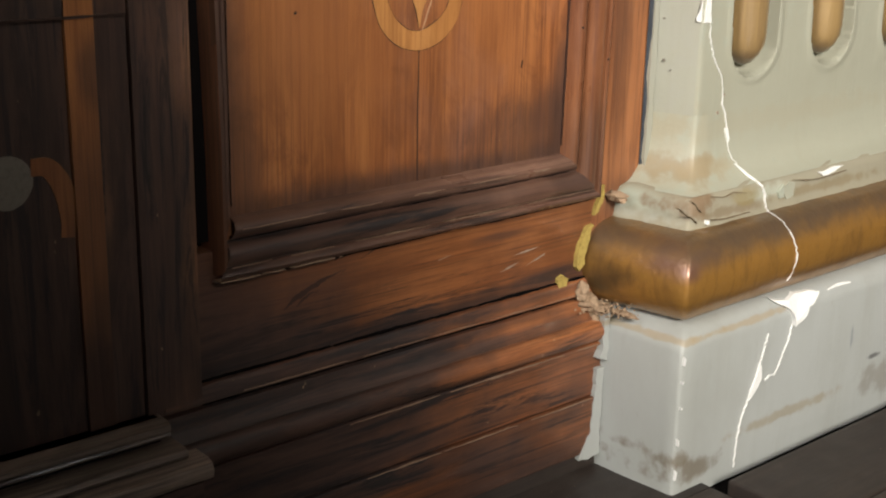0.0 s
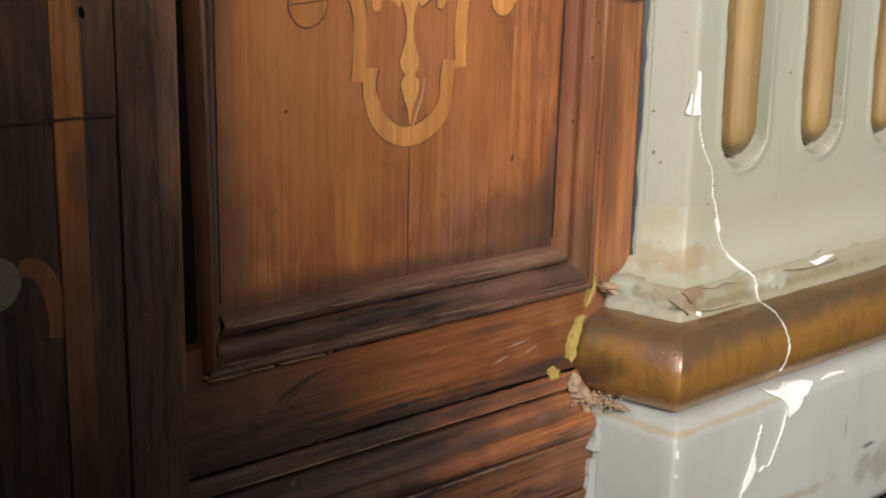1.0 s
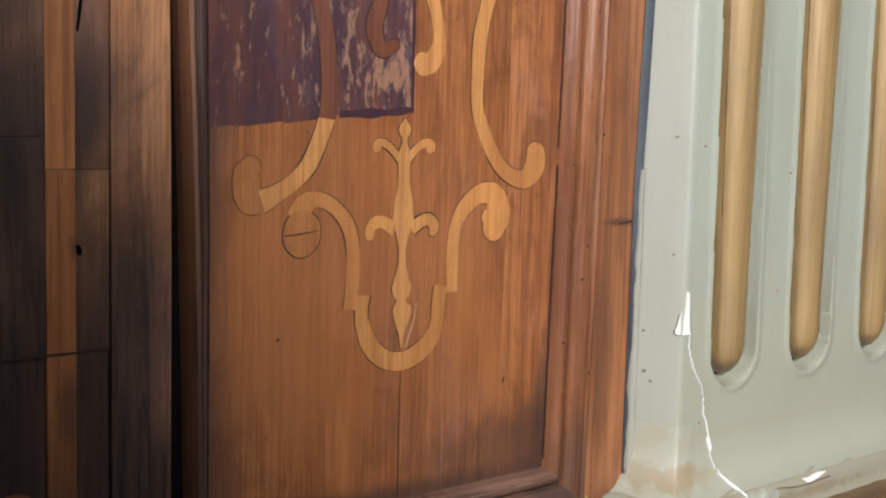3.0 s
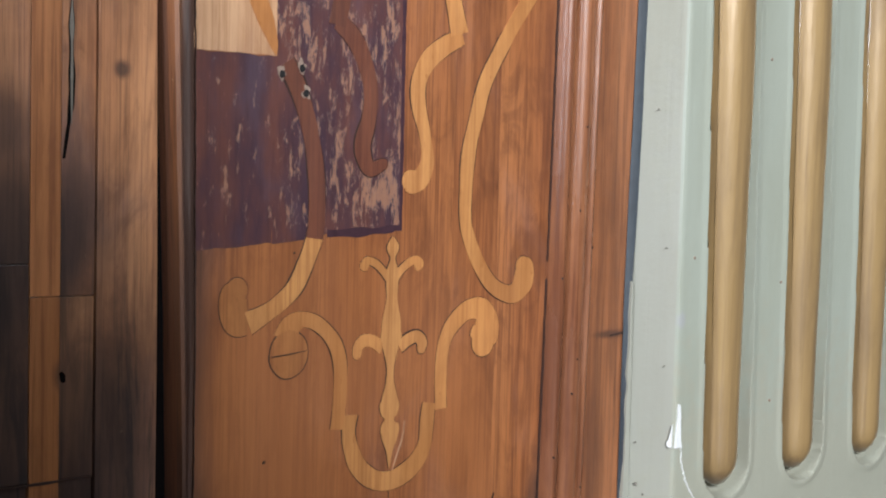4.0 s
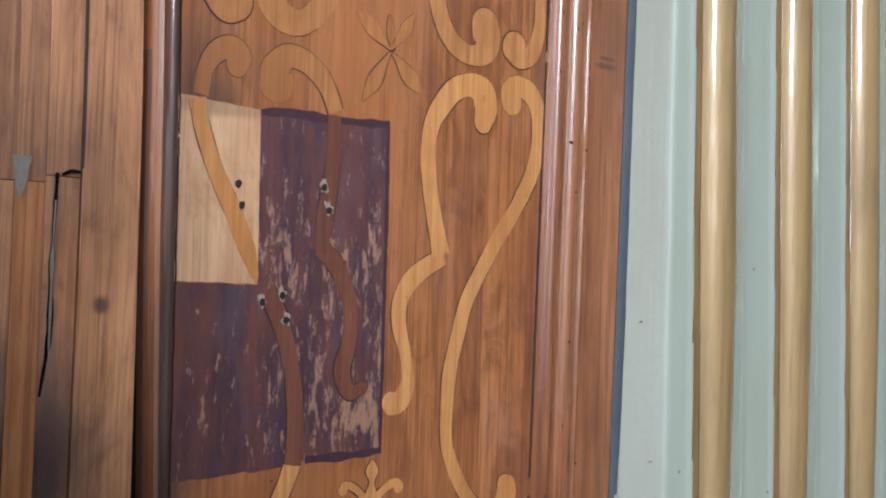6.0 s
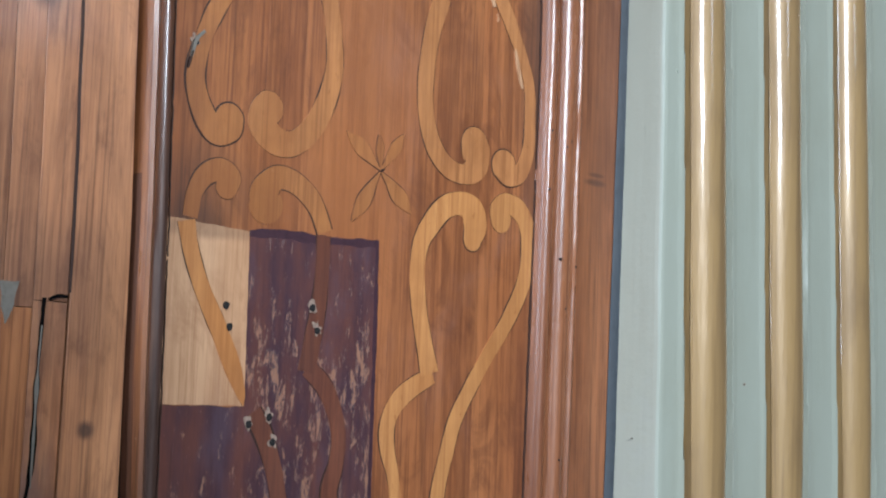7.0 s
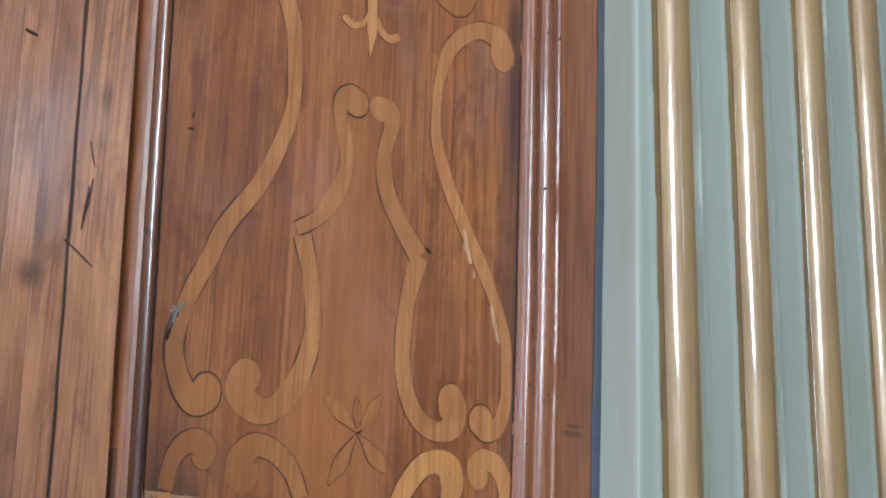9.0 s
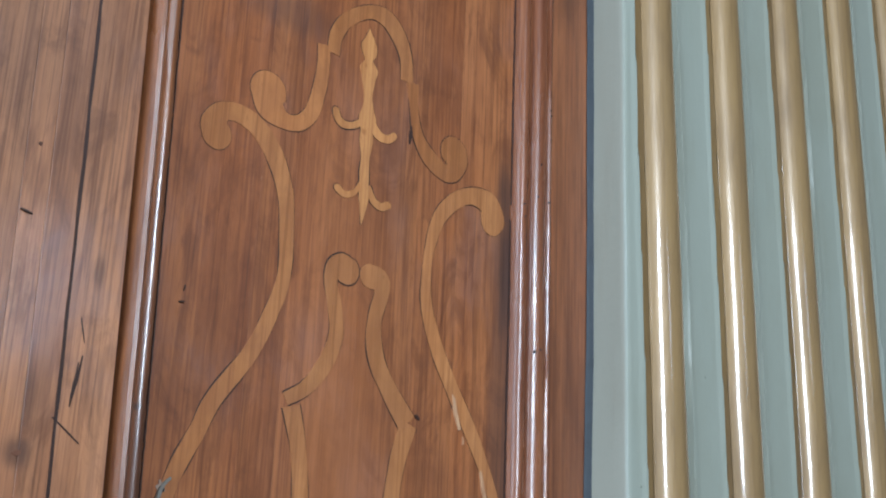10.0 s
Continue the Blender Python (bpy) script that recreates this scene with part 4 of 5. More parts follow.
scroll("inlay_tendril", m_inlay, "-o", [(0.198, 1.470, 6.1), (0.205, 1.457, 8.1), (0.215, 1.453, 8.4), (0.224, 1.457, 8.1)])
# the flower in the middle: pointed petals, hardly paler than the panel
scroll("inlay_petal", m_inlay_dull, "--", [(0.198, 1.070, 1.0), (0.191, 1.059, 7.1), (0.184, 1.047, 13.6), (0.179, 1.039, 13.9), (0.173, 1.030, 6.9), (0.169, 1.023, 0.5)])
scroll("inlay_petal", m_inlay_dull, "--", [(0.199, 1.070, 1.1), (0.208, 1.063, 7.7), (0.217, 1.054, 14.9), (0.224, 1.048, 15.7), (0.230, 1.042, 7.9), (0.235, 1.037, 0.6)])
scroll("inlay_petal", m_inlay_dull, "--", [(0.198, 1.072, 1.1), (0.189, 1.079, 7.5), (0.180, 1.086, 14.5), (0.173, 1.091, 14.8), (0.165, 1.096, 7.4), (0.160, 1.101, 0.5)])
scroll("inlay_petal", m_inlay_dull, "--", [(0.199, 1.072, 0.8), (0.205, 1.080, 5.6), (0.212, 1.090, 10.9), (0.216, 1.096, 11.5), (0.220, 1.103, 5.8), (0.224, 1.108, 0.4)])
scroll("inlay_petal", m_inlay_dull, "--", [(0.199, 1.072, 0.6), (0.198, 1.079, 4.0), (0.197, 1.087, 7.8), (0.197, 1.093, 8.1), (0.196, 1.099, 4.1), (0.195, 1.103, 0.3)])

inlay("inlay_disc", m_inlay_dull, lambda bm, g, y, tilt: disc(bm, 0.0857, 0.6190, 0.0186 + g, 0.0200 + g, y), "round pale wooden inlay replaced with a newer piece")
for name, mat, w, line in (("open_joint", m_line, 0.0009, [(0.068, 0.6180), (0.084, 0.6190), (0.103, 0.6210)]), ("scratch", m_light, 0.0009, [(0.2105, 0.5505), (0.208, 0.535), (0.203, 0.522), (0.1975, 0.508)])):
    bm = bmesh.new()
    band(bm, spline(line, 8), w, -0.0013, (0.7, 0.4), 0.6)
    door_part(name, bm, mat)

# ---- repairs on the panel: bare pale veneer, flaked dark veneer ----
bm = bmesh.new()
outline_shape(bm, ragged([(0.067, 0.710), (0.105, 0.7135), (0.124, 0.718), (0.203, 0.7195), (0.2025, 0.86), (0.2005, 1.0095), (0.13, 1.006), (0.0668, 1.003)], 0.0008, 0.005, 3.0), -0.00004)
door_part("veneer_patch", bm, m_flaked, "flaked purple-brown stained veneer patch")
bm = bmesh.new()
outline_shape(bm, ragged([(-0.025, 0.705), (0.03, 0.708), (0.0668, 0.711), (0.0693, 0.8610), (0.0, 0.8605), (-0.025, 0.8605)], 0.0015, 0.005, 5.0), -0.00005)
door_part("veneer_patch", bm, m_flaked, "flaked purple-brown stained veneer patch")
bm = bmesh.new()
outline_shape(bm, ragged([(-0.025, 0.8612), (0.0693, 0.8616), (0.0662, 1.0025), (0.03, 1.0045), (-0.025, 1.007)], 0.0009, 0.005, 8.0), -0.00006)
door_part("veneer_patch", bm, m_light, "bare pale wood patch")
# dark glue lines round the large patch
for k, (pts, w) in enumerate((([(0.066, 1.001), (0.10, 1.0040), (0.14, 1.003), (0.199, 1.0060)], 0.0075), ([(0.1985, 1.007), (0.2000, 0.93), (0.2005, 0.83), (0.2010, 0.722)], 0.0040), ([(0.122, 0.7180), (0.15, 0.7185), (0.18, 0.7200), (0.202, 0.7225)], 0.0070))):
    bm = bmesh.new()
    band(bm, spline(pts, 30), w, -0.00009 - 0.00001 * k, (0.9, 0.9), 0.6)
    door_part("glue_line", bm, m_glue)
# screw holes with torn rims
for x, z, torn in ((0.047, 0.941, 0), (0.051, 0.924, 0), (0.131, 0.945, 1), (0.137, 0.926, 2), (0.0735, 0.847, 1), (0.093, 0.853, 1), (0.097, 0.833, 1), (0.006, 1.148, 1)):
    bm = bmesh.new()
    disc(bm, x, z, 0.0025, 0.0030, -0.0022, 14, 0.0, 0.3)
    hole = door_part("screw_hole", bm, m_hole)
    if torn:
        bm = bmesh.new()
        disc(bm, x + 0.0004, z + 0.0010 * torn, 0.0027 + 0.0006 * torn, 0.0032 + 0.0016 * torn, -0.0012, 22, 0.3, 1.2)
        door_part("torn_rim", bm, m_torn, parent=hole)
# long joint of the two middle boards, open below the inlay
bm = bmesh.new()
band(bm, spline([(0.1945, 0.370), (0.1938, 0.43), (0.1946, 0.495)], 10), 0.0013, -0.0004, (1, 0.5), 0.3)
door_part("open_joint", bm, m_line)
# worn pale chips along the outer scroll, cracks and nicks
for pts in ([(0.318, 1.283), (0.322, 1.281), (0.327, 1.262), (0.332, 1.250), (0.329, 1.249), (0.321, 1.264)], [(0.360, 1.215), (0.366, 1.196), (0.371, 1.178), (0.369, 1.176), (0.361, 1.198), (0.358, 1.212)],
            [(0.3335, 1.244), (0.3365, 1.239), (0.3345, 1.236)]):
    bm = bmesh.new()
    outline_shape(bm, ragged(pts, 0.0014, 0.002, 1.0), -0.0016)
    door_part("worn_chip", bm, m_light)
for line, w, mat in (([(0.002, 1.135), (0.006, 1.150), (0.013, 1.158)], 0.0035, m_filler), ([(0.478, 0.6095), (0.497, 0.6115)], 0.0016, m_line), ([(0.0, 1.126), (0.003, 1.14)], 0.002, m_line)):
    bm = bmesh.new()
    band(bm, spline(line, 6), w, -0.0028, (0.6, 0.6), 0.6)
    door_part("crack", bm, mat)

# nicks, pin holes and a few scars in the panel
for x0, z0, x1, z1, w in ((0.003, 1.306, 0.009, 1.307, 0.0022), (0.007, 1.316, 0.008, 1.322, 0.0012), (0.271, 1.255, 0.277, 1.251, 0.0034), (0.2475, 1.531, 0.2490, 1.551, 0.0032), (0.197, 1.0705, 0.203, 1.0735, 0.0030), (0.088, 0.702, 0.090, 0.703, 0.0014), (0.320, 0.463, 0.3215, 0.470, 0.0012), (0.062, 0.531, 0.064, 0.533, 0.0018)):
    bm = bmesh.new()
    band(bm, [Vector((x0, z0)).lerp(Vector((x1, z1)), k / 8) for k in range(9)], w, -0.0016, (0.4, 0.3), 0.9)
    door_part("nick", bm, m_line)

# ---- the neighbouring leaf: stile, veneered boards, inlaid strip ----
LEAF = empty("door_leaf", (-0.3, 0.0, FLOOR), "dark brown wooden door leaf with inlaid strip and cracked boards", "door")


def leaf_part(name, bm, material, label="", smooth=False, parent=None):
    tall = [e for e in bm.edges if abs(e.verts[0].co.z - e.verts[1].co.z) > 0.3]
    if tall:
        bmesh.ops.subdivide_edges(bm, edges=tall, cuts=12, use_grid_fill=True)
    for v in bm.verts:
        if v.co.x < -0.03 and "base" not in name:
            v.co.x -= 0.029 * max(0.0, v.co.z - 1.0) + (0.0030 if v.co.x < -0.06 else 0.0)
    return under(part(name, bm, material, None, label, smooth), parent or LEAF)


def lean_stile():
    bm = box(-0.0862, -0.048, -0.008, 0.018, 0.215, 2.2, 0.0007)
    bmesh.ops.subdivide_edges(bm, edges=[e for e in bm.edges if abs(e.verts[0].co.z - e.verts[1].co.z) > 1], cuts=24)
    for v in bm.verts:
        if v.co.x > -0.06:
            v.co.x += 0.0085 - 0.005 * max(0.0, min(1.0, (v.co.z - 0.65) / 0.4))
    return bm


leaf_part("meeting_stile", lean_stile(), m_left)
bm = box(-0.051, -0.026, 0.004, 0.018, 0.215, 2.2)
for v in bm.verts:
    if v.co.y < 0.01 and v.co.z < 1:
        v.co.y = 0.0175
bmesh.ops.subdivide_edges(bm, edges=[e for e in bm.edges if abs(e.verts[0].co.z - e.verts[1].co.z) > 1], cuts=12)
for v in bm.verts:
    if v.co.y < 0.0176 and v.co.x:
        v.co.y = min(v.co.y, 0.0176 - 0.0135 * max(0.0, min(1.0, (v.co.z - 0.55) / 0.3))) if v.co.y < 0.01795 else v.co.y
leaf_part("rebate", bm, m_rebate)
# solid black strip inside the deep gap, in place of its shade
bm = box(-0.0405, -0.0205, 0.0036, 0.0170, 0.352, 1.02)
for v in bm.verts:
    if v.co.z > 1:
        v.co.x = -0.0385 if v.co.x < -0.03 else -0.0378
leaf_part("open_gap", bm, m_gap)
leaf_part("backing", box(-0.60, -0.05, 0.019, 0.05, 0.05, 2.2), m_gap)
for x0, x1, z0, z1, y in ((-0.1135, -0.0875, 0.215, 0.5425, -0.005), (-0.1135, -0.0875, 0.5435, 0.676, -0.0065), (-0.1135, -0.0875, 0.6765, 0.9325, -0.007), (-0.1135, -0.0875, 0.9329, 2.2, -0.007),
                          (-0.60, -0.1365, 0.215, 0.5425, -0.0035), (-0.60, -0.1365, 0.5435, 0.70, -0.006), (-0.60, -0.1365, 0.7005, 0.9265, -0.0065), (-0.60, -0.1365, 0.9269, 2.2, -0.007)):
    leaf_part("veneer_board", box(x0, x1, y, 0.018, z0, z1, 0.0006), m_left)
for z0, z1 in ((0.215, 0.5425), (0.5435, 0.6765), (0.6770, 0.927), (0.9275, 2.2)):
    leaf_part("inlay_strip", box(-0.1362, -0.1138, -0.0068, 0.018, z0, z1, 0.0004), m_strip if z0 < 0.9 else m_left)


def leaf_flat(name, builder, mat, label=""):
    bm = bmesh.new()
    builder(bm)
    return leaf_part(name, bm, mat, label)


leaf_flat("inlay_disc", lambda bm: disc(bm, -0.186, 0.428, 0.019, 0.020, -0.0045), m_filler, "pale grey inlaid disc")
leaf_flat("missing_inlay", lambda bm: disc(bm, -0.2035, 0.4345, 0.010, 0.015, -0.0050, 20, -0.5, 0.1), m_gap)
leaf_flat("inlay_scroll", lambda bm: band(bm, spline([(-0.168, 0.437), (-0.155, 0.435), (-0.145, 0.42), (-0.141, 0.397), (-0.143, 0.38)], 8), 0.016, -0.0046, (0.8, 0.7), 0.1), m_strip, "orange wooden inlay scroll")
leaf_flat("long_crack", lambda bm: band(bm, spline([(-0.1055, 0.935), (-0.1065, 0.90), (-0.107, 0.86), (-0.1065, 0.82), (-0.110, 0.79), (-0.112, 0.775)], 8), 0.0042, -0.0078, (0.5, 0.5), 0.7), m_gap)
leaf_flat("crack_filler", lambda bm: band(bm, spline([(-0.1062, 0.915), (-0.107, 0.88), (-0.1068, 0.85), (-0.1066, 0.80)], 8), 0.0024, -0.0084, (0.3, 0.3), 1.0), m_filler)
leaf_flat("filled_notch", lambda bm: outline_shape(bm, ragged([(-0.139, 0.944), (-0.126, 0.945), (-0.128, 0.927), (-0.134, 0.915)], 0.0015, 0.004), -0.0085), m_filler)
leaf_flat("dark_seam", lambda bm: band(bm, [Vector((-0.0868 + 0.0003 * math.sin(k * 1.7), 0.94 + 0.024 * k)) for k in range(52)], 0.0030, -0.0084, (0.6, 1.0), 0.5), m_line)
leaf_flat("nick", lambda bm: band(bm, spline([(-0.102, 0.934), (-0.095, 0.937), (-0.088, 0.937)], 5), 0.003, -0.0085, (0.6, 0.6), 0.6), m_gap)
leaf_flat("joint_ledge", lambda bm: band(bm, spline([(-0.24, 0.545), (-0.16, 0.543), (-0.0885, 0.543)], 8), 0.0016, -0.0080, (1, 1), 0.6), m_line)
for x0, z0, x1, z1, w in ((-0.090, 1.188, -0.066, 1.171, 0.0016), (-0.0705, 1.24, -0.0735, 1.215, 0.0018), (-0.135, 1.345, -0.125, 1.343, 0.0016), (-0.075, 1.27, -0.070, 1.25, 0.0012)):
    leaf_flat("scratch", lambda bm: band(bm, [Vector((x0, z0)).lerp(Vector((x1, z1)), k / 5) for k in range(6)], w, -0.0088, (0.5, 0.4), 0.3), m_line)
for x, z, rx, rz in ((-0.115, 1.157, 0.010, 0.006), (-0.125, 1.403, 0.005, 0.004)):
    leaf_flat("knot", lambda bm: disc(bm, x, z, rx * 0.35, rz * 0.35, -0.0078, 16, 0.4, 0.6), m_rebate)
leaf_flat("split", lambda bm: band(bm, spline([(-0.0735, 1.234), (-0.0750, 1.216), (-0.0775, 1.198)], 6), 0.0022, -0.0092, (0.2, 0.2), 0.8), m_line)
leaf_flat("small_knot", lambda bm: disc(bm, -0.1115, 0.618, 0.0020, 0.0042, -0.0078, 16, 0.2, 0.3), m_gap)
# the leaf's foot stands further out than the door's: two fillets and a roll, rubbed pale
FILLET = [(-0.01, 0.2195), (0.024, 0.2195), (0.0290, 0.2175), (0.0300, 0.2135), (0.0285, 0.2105), (0.0295, 0.2085), (0.0270, 0.2060), (-0.01, 0.2060)]
BEAD = [(-0.01, 0.1985), (0.036, 0.1985), (0.0410, 0.1970), (0.0425, 0.1935), (0.0405, 0.1900), (-0.01, 0.1890)]
ROLL = [(-0.01, 0.1875), (0.045, 0.1875), (0.0510, 0.1850), (0.0535, 0.1790), (0.0520, 0.1725), (0.0470, 0.1690), (-0.01, 0.1680)]
for x1, profile in ((-0.0815, FILLET), (-0.0735, BEAD), (-0.0570, ROLL)):
    leaf_part("base_moulding", base_run(-0.60, x1, 0.0, 0.0, profile), m_bar, "dark wooden base moulding, rubbed pale", True)
# black backing board: the shade between the fillets is its colour
leaf_part("base_board", box(-0.60, -0.084, -0.016, 0.01, 0.1650, 0.2195, 0.001), m_gap)
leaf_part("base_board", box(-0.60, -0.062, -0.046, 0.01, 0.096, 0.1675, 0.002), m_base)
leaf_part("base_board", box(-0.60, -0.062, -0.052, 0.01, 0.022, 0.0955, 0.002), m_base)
# thresholds: the doors stand on dark sills
slab("threshold", (-0.60, 0.4345, -0.02, 0.05, FLOOR - 0.012, 0.0395), m_floor, "dark wooden threshold under the doors", "threshold")

# ---- the pilaster ----
PIL = empty("pilaster", (0.8, 0.0, FLOOR), "grey-green painted plaster pilaster with gilded rods in its flutes", "pilaster")
BACK, EDGE, FACE, RIGHT = 0.5055, 0.526, -0.050, 1.36


def plan(d, back=1.0):
    """The pilaster's outline in plan, grown by d."""
    xc, yc, xb = EDGE - 1.15 * d, FACE - d, BACK - back * d
    n, r = 10, 0.004
    side = [(xb + (xc - xb) * k / n * 0.97, (yc + r) * k / n) for k in range(n + 1)]
    return side + [(xc + r * 0.3, yc + r * 0.3), (xc + r, yc)] + [(xc + r + (RIGHT - xc) * k / 40, yc) for k in range(1, 41)]


def pil_part(name, bm, material, label="", smooth=True, parent=None):
    return under(part(name, bm, material, None, label, smooth), parent or PIL)


def uneven(bm, amount, scale):
    for v in bm.verts:
        v.co += amount * Vector((noise.noise(v.co * scale), noise.noise(v.co * scale + Vector((9, 0, 0))), 0.6 * noise.noise(v.co * scale + Vector((0, 9, 0)))))
    return bm


pil_part("plinth", uneven(sweep(plan, [(0.0725, FLOOR - 0.01), (0.0725, 0.10), (0.0722, 0.178), (0.0705, 0.185), (0.066, 0.192), (0.060, 0.1985), (0.050, 0.202), (0.02, 0.202)]), 0.0012, 22), m_plinth, "pale grey painted plinth, cracked and grimy")
TORUS = [(0.045, 0.2015)] + [(0.041 + 0.031 * math.cos(radians(a)), 0.246 + 0.0450 * math.sin(radians(a))) for a in range(-68, 92, 8)] + [(0.034, 0.293), (0.02, 0.293)]
pil_part("torus", uneven(sweep(lambda d: plan(d, 1.22), TORUS), 0.0008, 30), m_torus, "dark gilded torus moulding, worn and dusty")
pil_part("ledge", uneven(sweep(lambda d: plan(d, 1.15), [(0.02, 0.289), (0.0385, 0.2905), (0.037, 0.296), (0.035, 0.304), (0.0345, 0.316), (0.031, 0.3235), (0.024, 0.327), (0.01, 0.328)]), 0.0034, 55), m_ledge, "sandy chipped plaster ledge")


FLUTES = [0.614 + 0.1405 * k for k in range(5)]
FR, FDEEP, FFOOT = 0.039, 0.034, 0.472


def lean(z):
    return -0.022 * (z - 0.48)


def flute_depth(x, z):
    x -= lean(z)
    d = 1e9
    for c in FLUTES:
        if abs(x - c) < FR + 0.02:
            d = math.hypot(x - c, min(0.0, z - FFOOT))
    if d >= FR:
        t = (d - FR) / 0.006
        return -0.0016 * math.exp(-((t - 0.6) ** 2) * 2) if t < 3 else 0.0
    return FDEEP * math.sqrt(max(0.0, 1 - (d / FR) ** 2)) ** 0.8


def shaft():
    bm = bmesh.new()
    # the sweep from ledge to shaft, then the fluted face as one dense sheet
    foot = [(0.030, 0.3245), (0.018, 0.331), (0.009, 0.342), (0.0035, 0.358), (0.0008, 0.378), (0.0, 0.40)]
    rings = [[bm.verts.new((x, y, z)) for x, y in plan(d)] for d, z in foot]
    for a, b in zip(rings, rings[1:]):
        for i in range(len(a) - 1):
            bm.faces.new((a[i], a[i + 1], b[i + 1], b[i]))
    side = plan(0)[:11]
    zs = [0.40 + 0.0025 * k for k in range(41)] + [0.52 + 0.06 * k for k in range(29)]
    xs = [EDGE + 0.0012] + [EDGE + 0.004 + 0.0028 * k for k in range(int((RIGHT - EDGE) / 0.0028))]
    cols = []
    for x, y in side[:-1]:
        cols.append([bm.verts.new((x + jamb(z) * (1 - y / (FACE + 0.004)), y, z)) for z in zs])
    cols.append([bm.verts.new((EDGE - 0.0003, FACE + 0.0035, z)) for z in zs])
    for k, x in enumerate(xs):
        cols.append([bm.verts.new((x, FACE + (0.0008 if k == 0 else flute_depth(x, z)), z)) for z in zs])
    for a, b in zip(cols, cols[1:]):
        for i in range(len(zs) - 1):
            bm.faces.new((a[i], b[i], b[i + 1], a[i + 1]))
    return uneven(bm, 0.0009, 14)


side = pil_part("shaft", shaft(), m_paint, "grey-green painted fluted shaft with a dingy taupe return")
side.data.materials.append(m_return)
for p in side.data.polygons:
    if p.center.y > FACE + 0.0040 and p.center.x < 0.5290 and p.center.z > 0.40:
        p.material_index = 1


def rod(cx):
    """A round rod lying in a flute: blunt faceted foot, slightly uneven surface."""
    bm = bmesh.new()
    R, axis_y = 0.0245, -0.036
    prof = [(0.0035, 0.444), (0.010, 0.447), (0.0175, 0.455), (0.0225, 0.465), (R, 0.477)] + [(R, 0.49 + 0.0125 * k) for k in range(140)]
    seg = 28
    rings = []
    for r, z in prof:
        ring = []
        swell = 0.0060 * max(0.0, min(1.0, (z - 0.52) / 0.36))
        for k in range(seg):
            a = 2 * math.pi * k / seg
            rr = (r + swell) * (1 + 0.018 * noise.noise((cx * 9 + math.cos(a), math.sin(a), z * 5)) + 0.010 * noise.noise((cx * 31 + 2 * math.cos(a), 2 * math.sin(a), z * 22)))
            ring.append(bm.verts.new((cx + lean(z) + 0.4 * swell + rr * math.cos(a), axis_y + 0.92 * rr * math.sin(a), z)))
        rings.append(ring)
    for a, b in zip(rings, rings[1:]):
        for k in range(seg):
            bm.faces.new((a[k], a[(k + 1) % seg], b[(k + 1) % seg], b[k]))
    bm.faces.new(rings[0])
    return bm


def lip(cx):
    """A thin run of size and gilding dried along the rod's left side."""
    bm = bmesh.new()
    prev = None
    for k in range(120):
        z = 0.56 + 0.0145 * k
        swell = 0.0060 * max(0.0, min(1.0, (z - 0.52) / 0.36))
        r = 0.0013 * min(1.0, (z - 0.555) * 6) * (1 + 0.45 * noise.noise((z * 24, cx * 40, 0.0)))
        x = cx + lean(z) + 0.4 * swell - (0.0245 + swell) * 0.90 + 0.0007 * noise.noise((z * 9, cx * 17, 3.0))
        y = -0.036 - 0.92 * (0.0245 + swell) * 0.42
        cur = [bm.verts.new((x + r * math.cos(a), y + r * math.sin(a), z)) for a in (math.pi * q / 4 for q in range(8))]
        if prev:
            for q in range(8):
                bm.faces.new((prev[q], prev[(q + 1) % 8], cur[(q + 1) % 8], cur[q]))
        prev = cur
    return bm


for cx in FLUTES:
    r = pil_part("gilt_rod", rod(cx), m_rod, "gilded plaster rod with worn foot")
    pil_part("edge_bead", lip(cx), m_rod, parent=r)


# sealant between door and pilaster
bm = bmesh.new()
prev = None
for k in range(90):
    z = 0.335 + 0.021 * k
    w0, w1 = jamb(z) + 0.4975 + 0.0012 * noise.noise((z * 14, 0, 0)), jamb(z) + 0.5065 + 0.0020 * noise.noise((z * 9, 4, 0)) + 0.0035 * max(0.0, min(1.0, (z - 0.7) * 2)) - 0.0062 * max(0.0, min(1.0, (0.72 - z) * 6))
    cur = [bm.verts.new((w0, -0.0015, z)), bm.verts.new(((w0 + w1) / 2, -0.0045, z)), bm.verts.new((w1, -0.006, z))]
    if prev:
        for i in (0, 1):
            bm.faces.new((prev[i], prev[i + 1], cur[i + 1], cur[i]))
    prev = cur
pil_part("sealant", bm, m_seal, "dark blue-grey sealant line")


bm = bmesh.new()
band(bm, [Vector((0.5030 + jamb(0.34 + 0.012 * k) + 0.0012 * noise.noise((k * 0.35, 2.0, 0.0)), 0.34 + 0.012 * k)) for k in range(28)], 0.0072, -0.0078, (1.0, 0.2), 0.7)
pil_part("paint_fillet", bm, m_return, "pale paint run into the joint beside the door")

# chips and cracks in the paint, draped over the pilaster's profile
PROFILE = [(0.0725, 0.0), (0.0725, 0.178), (0.0705, 0.185), (0.066, 0.192), (0.060, 0.1985), (0.053, 0.2045), (0.066, 0.221), (0.0715, 0.246), (0.066, 0.272), (0.052, 0.288), (0.0385, 0.2925),
           (0.035, 0.304), (0.0345, 0.316), (0.031, 0.3235), (0.018, 0.331), (0.009, 0.342), (0.0035, 0.358), (0.0008, 0.378), (0.0, 0.40), (0.0, 3.0)]


def out_at(z):
    for (d0, z0), (d1, z1) in zip(PROFILE, PROFILE[1:]):
        if z <= z1:
            return d0 + (d1 - d0) * (z - z0) / (z1 - z0)
    return 0.0


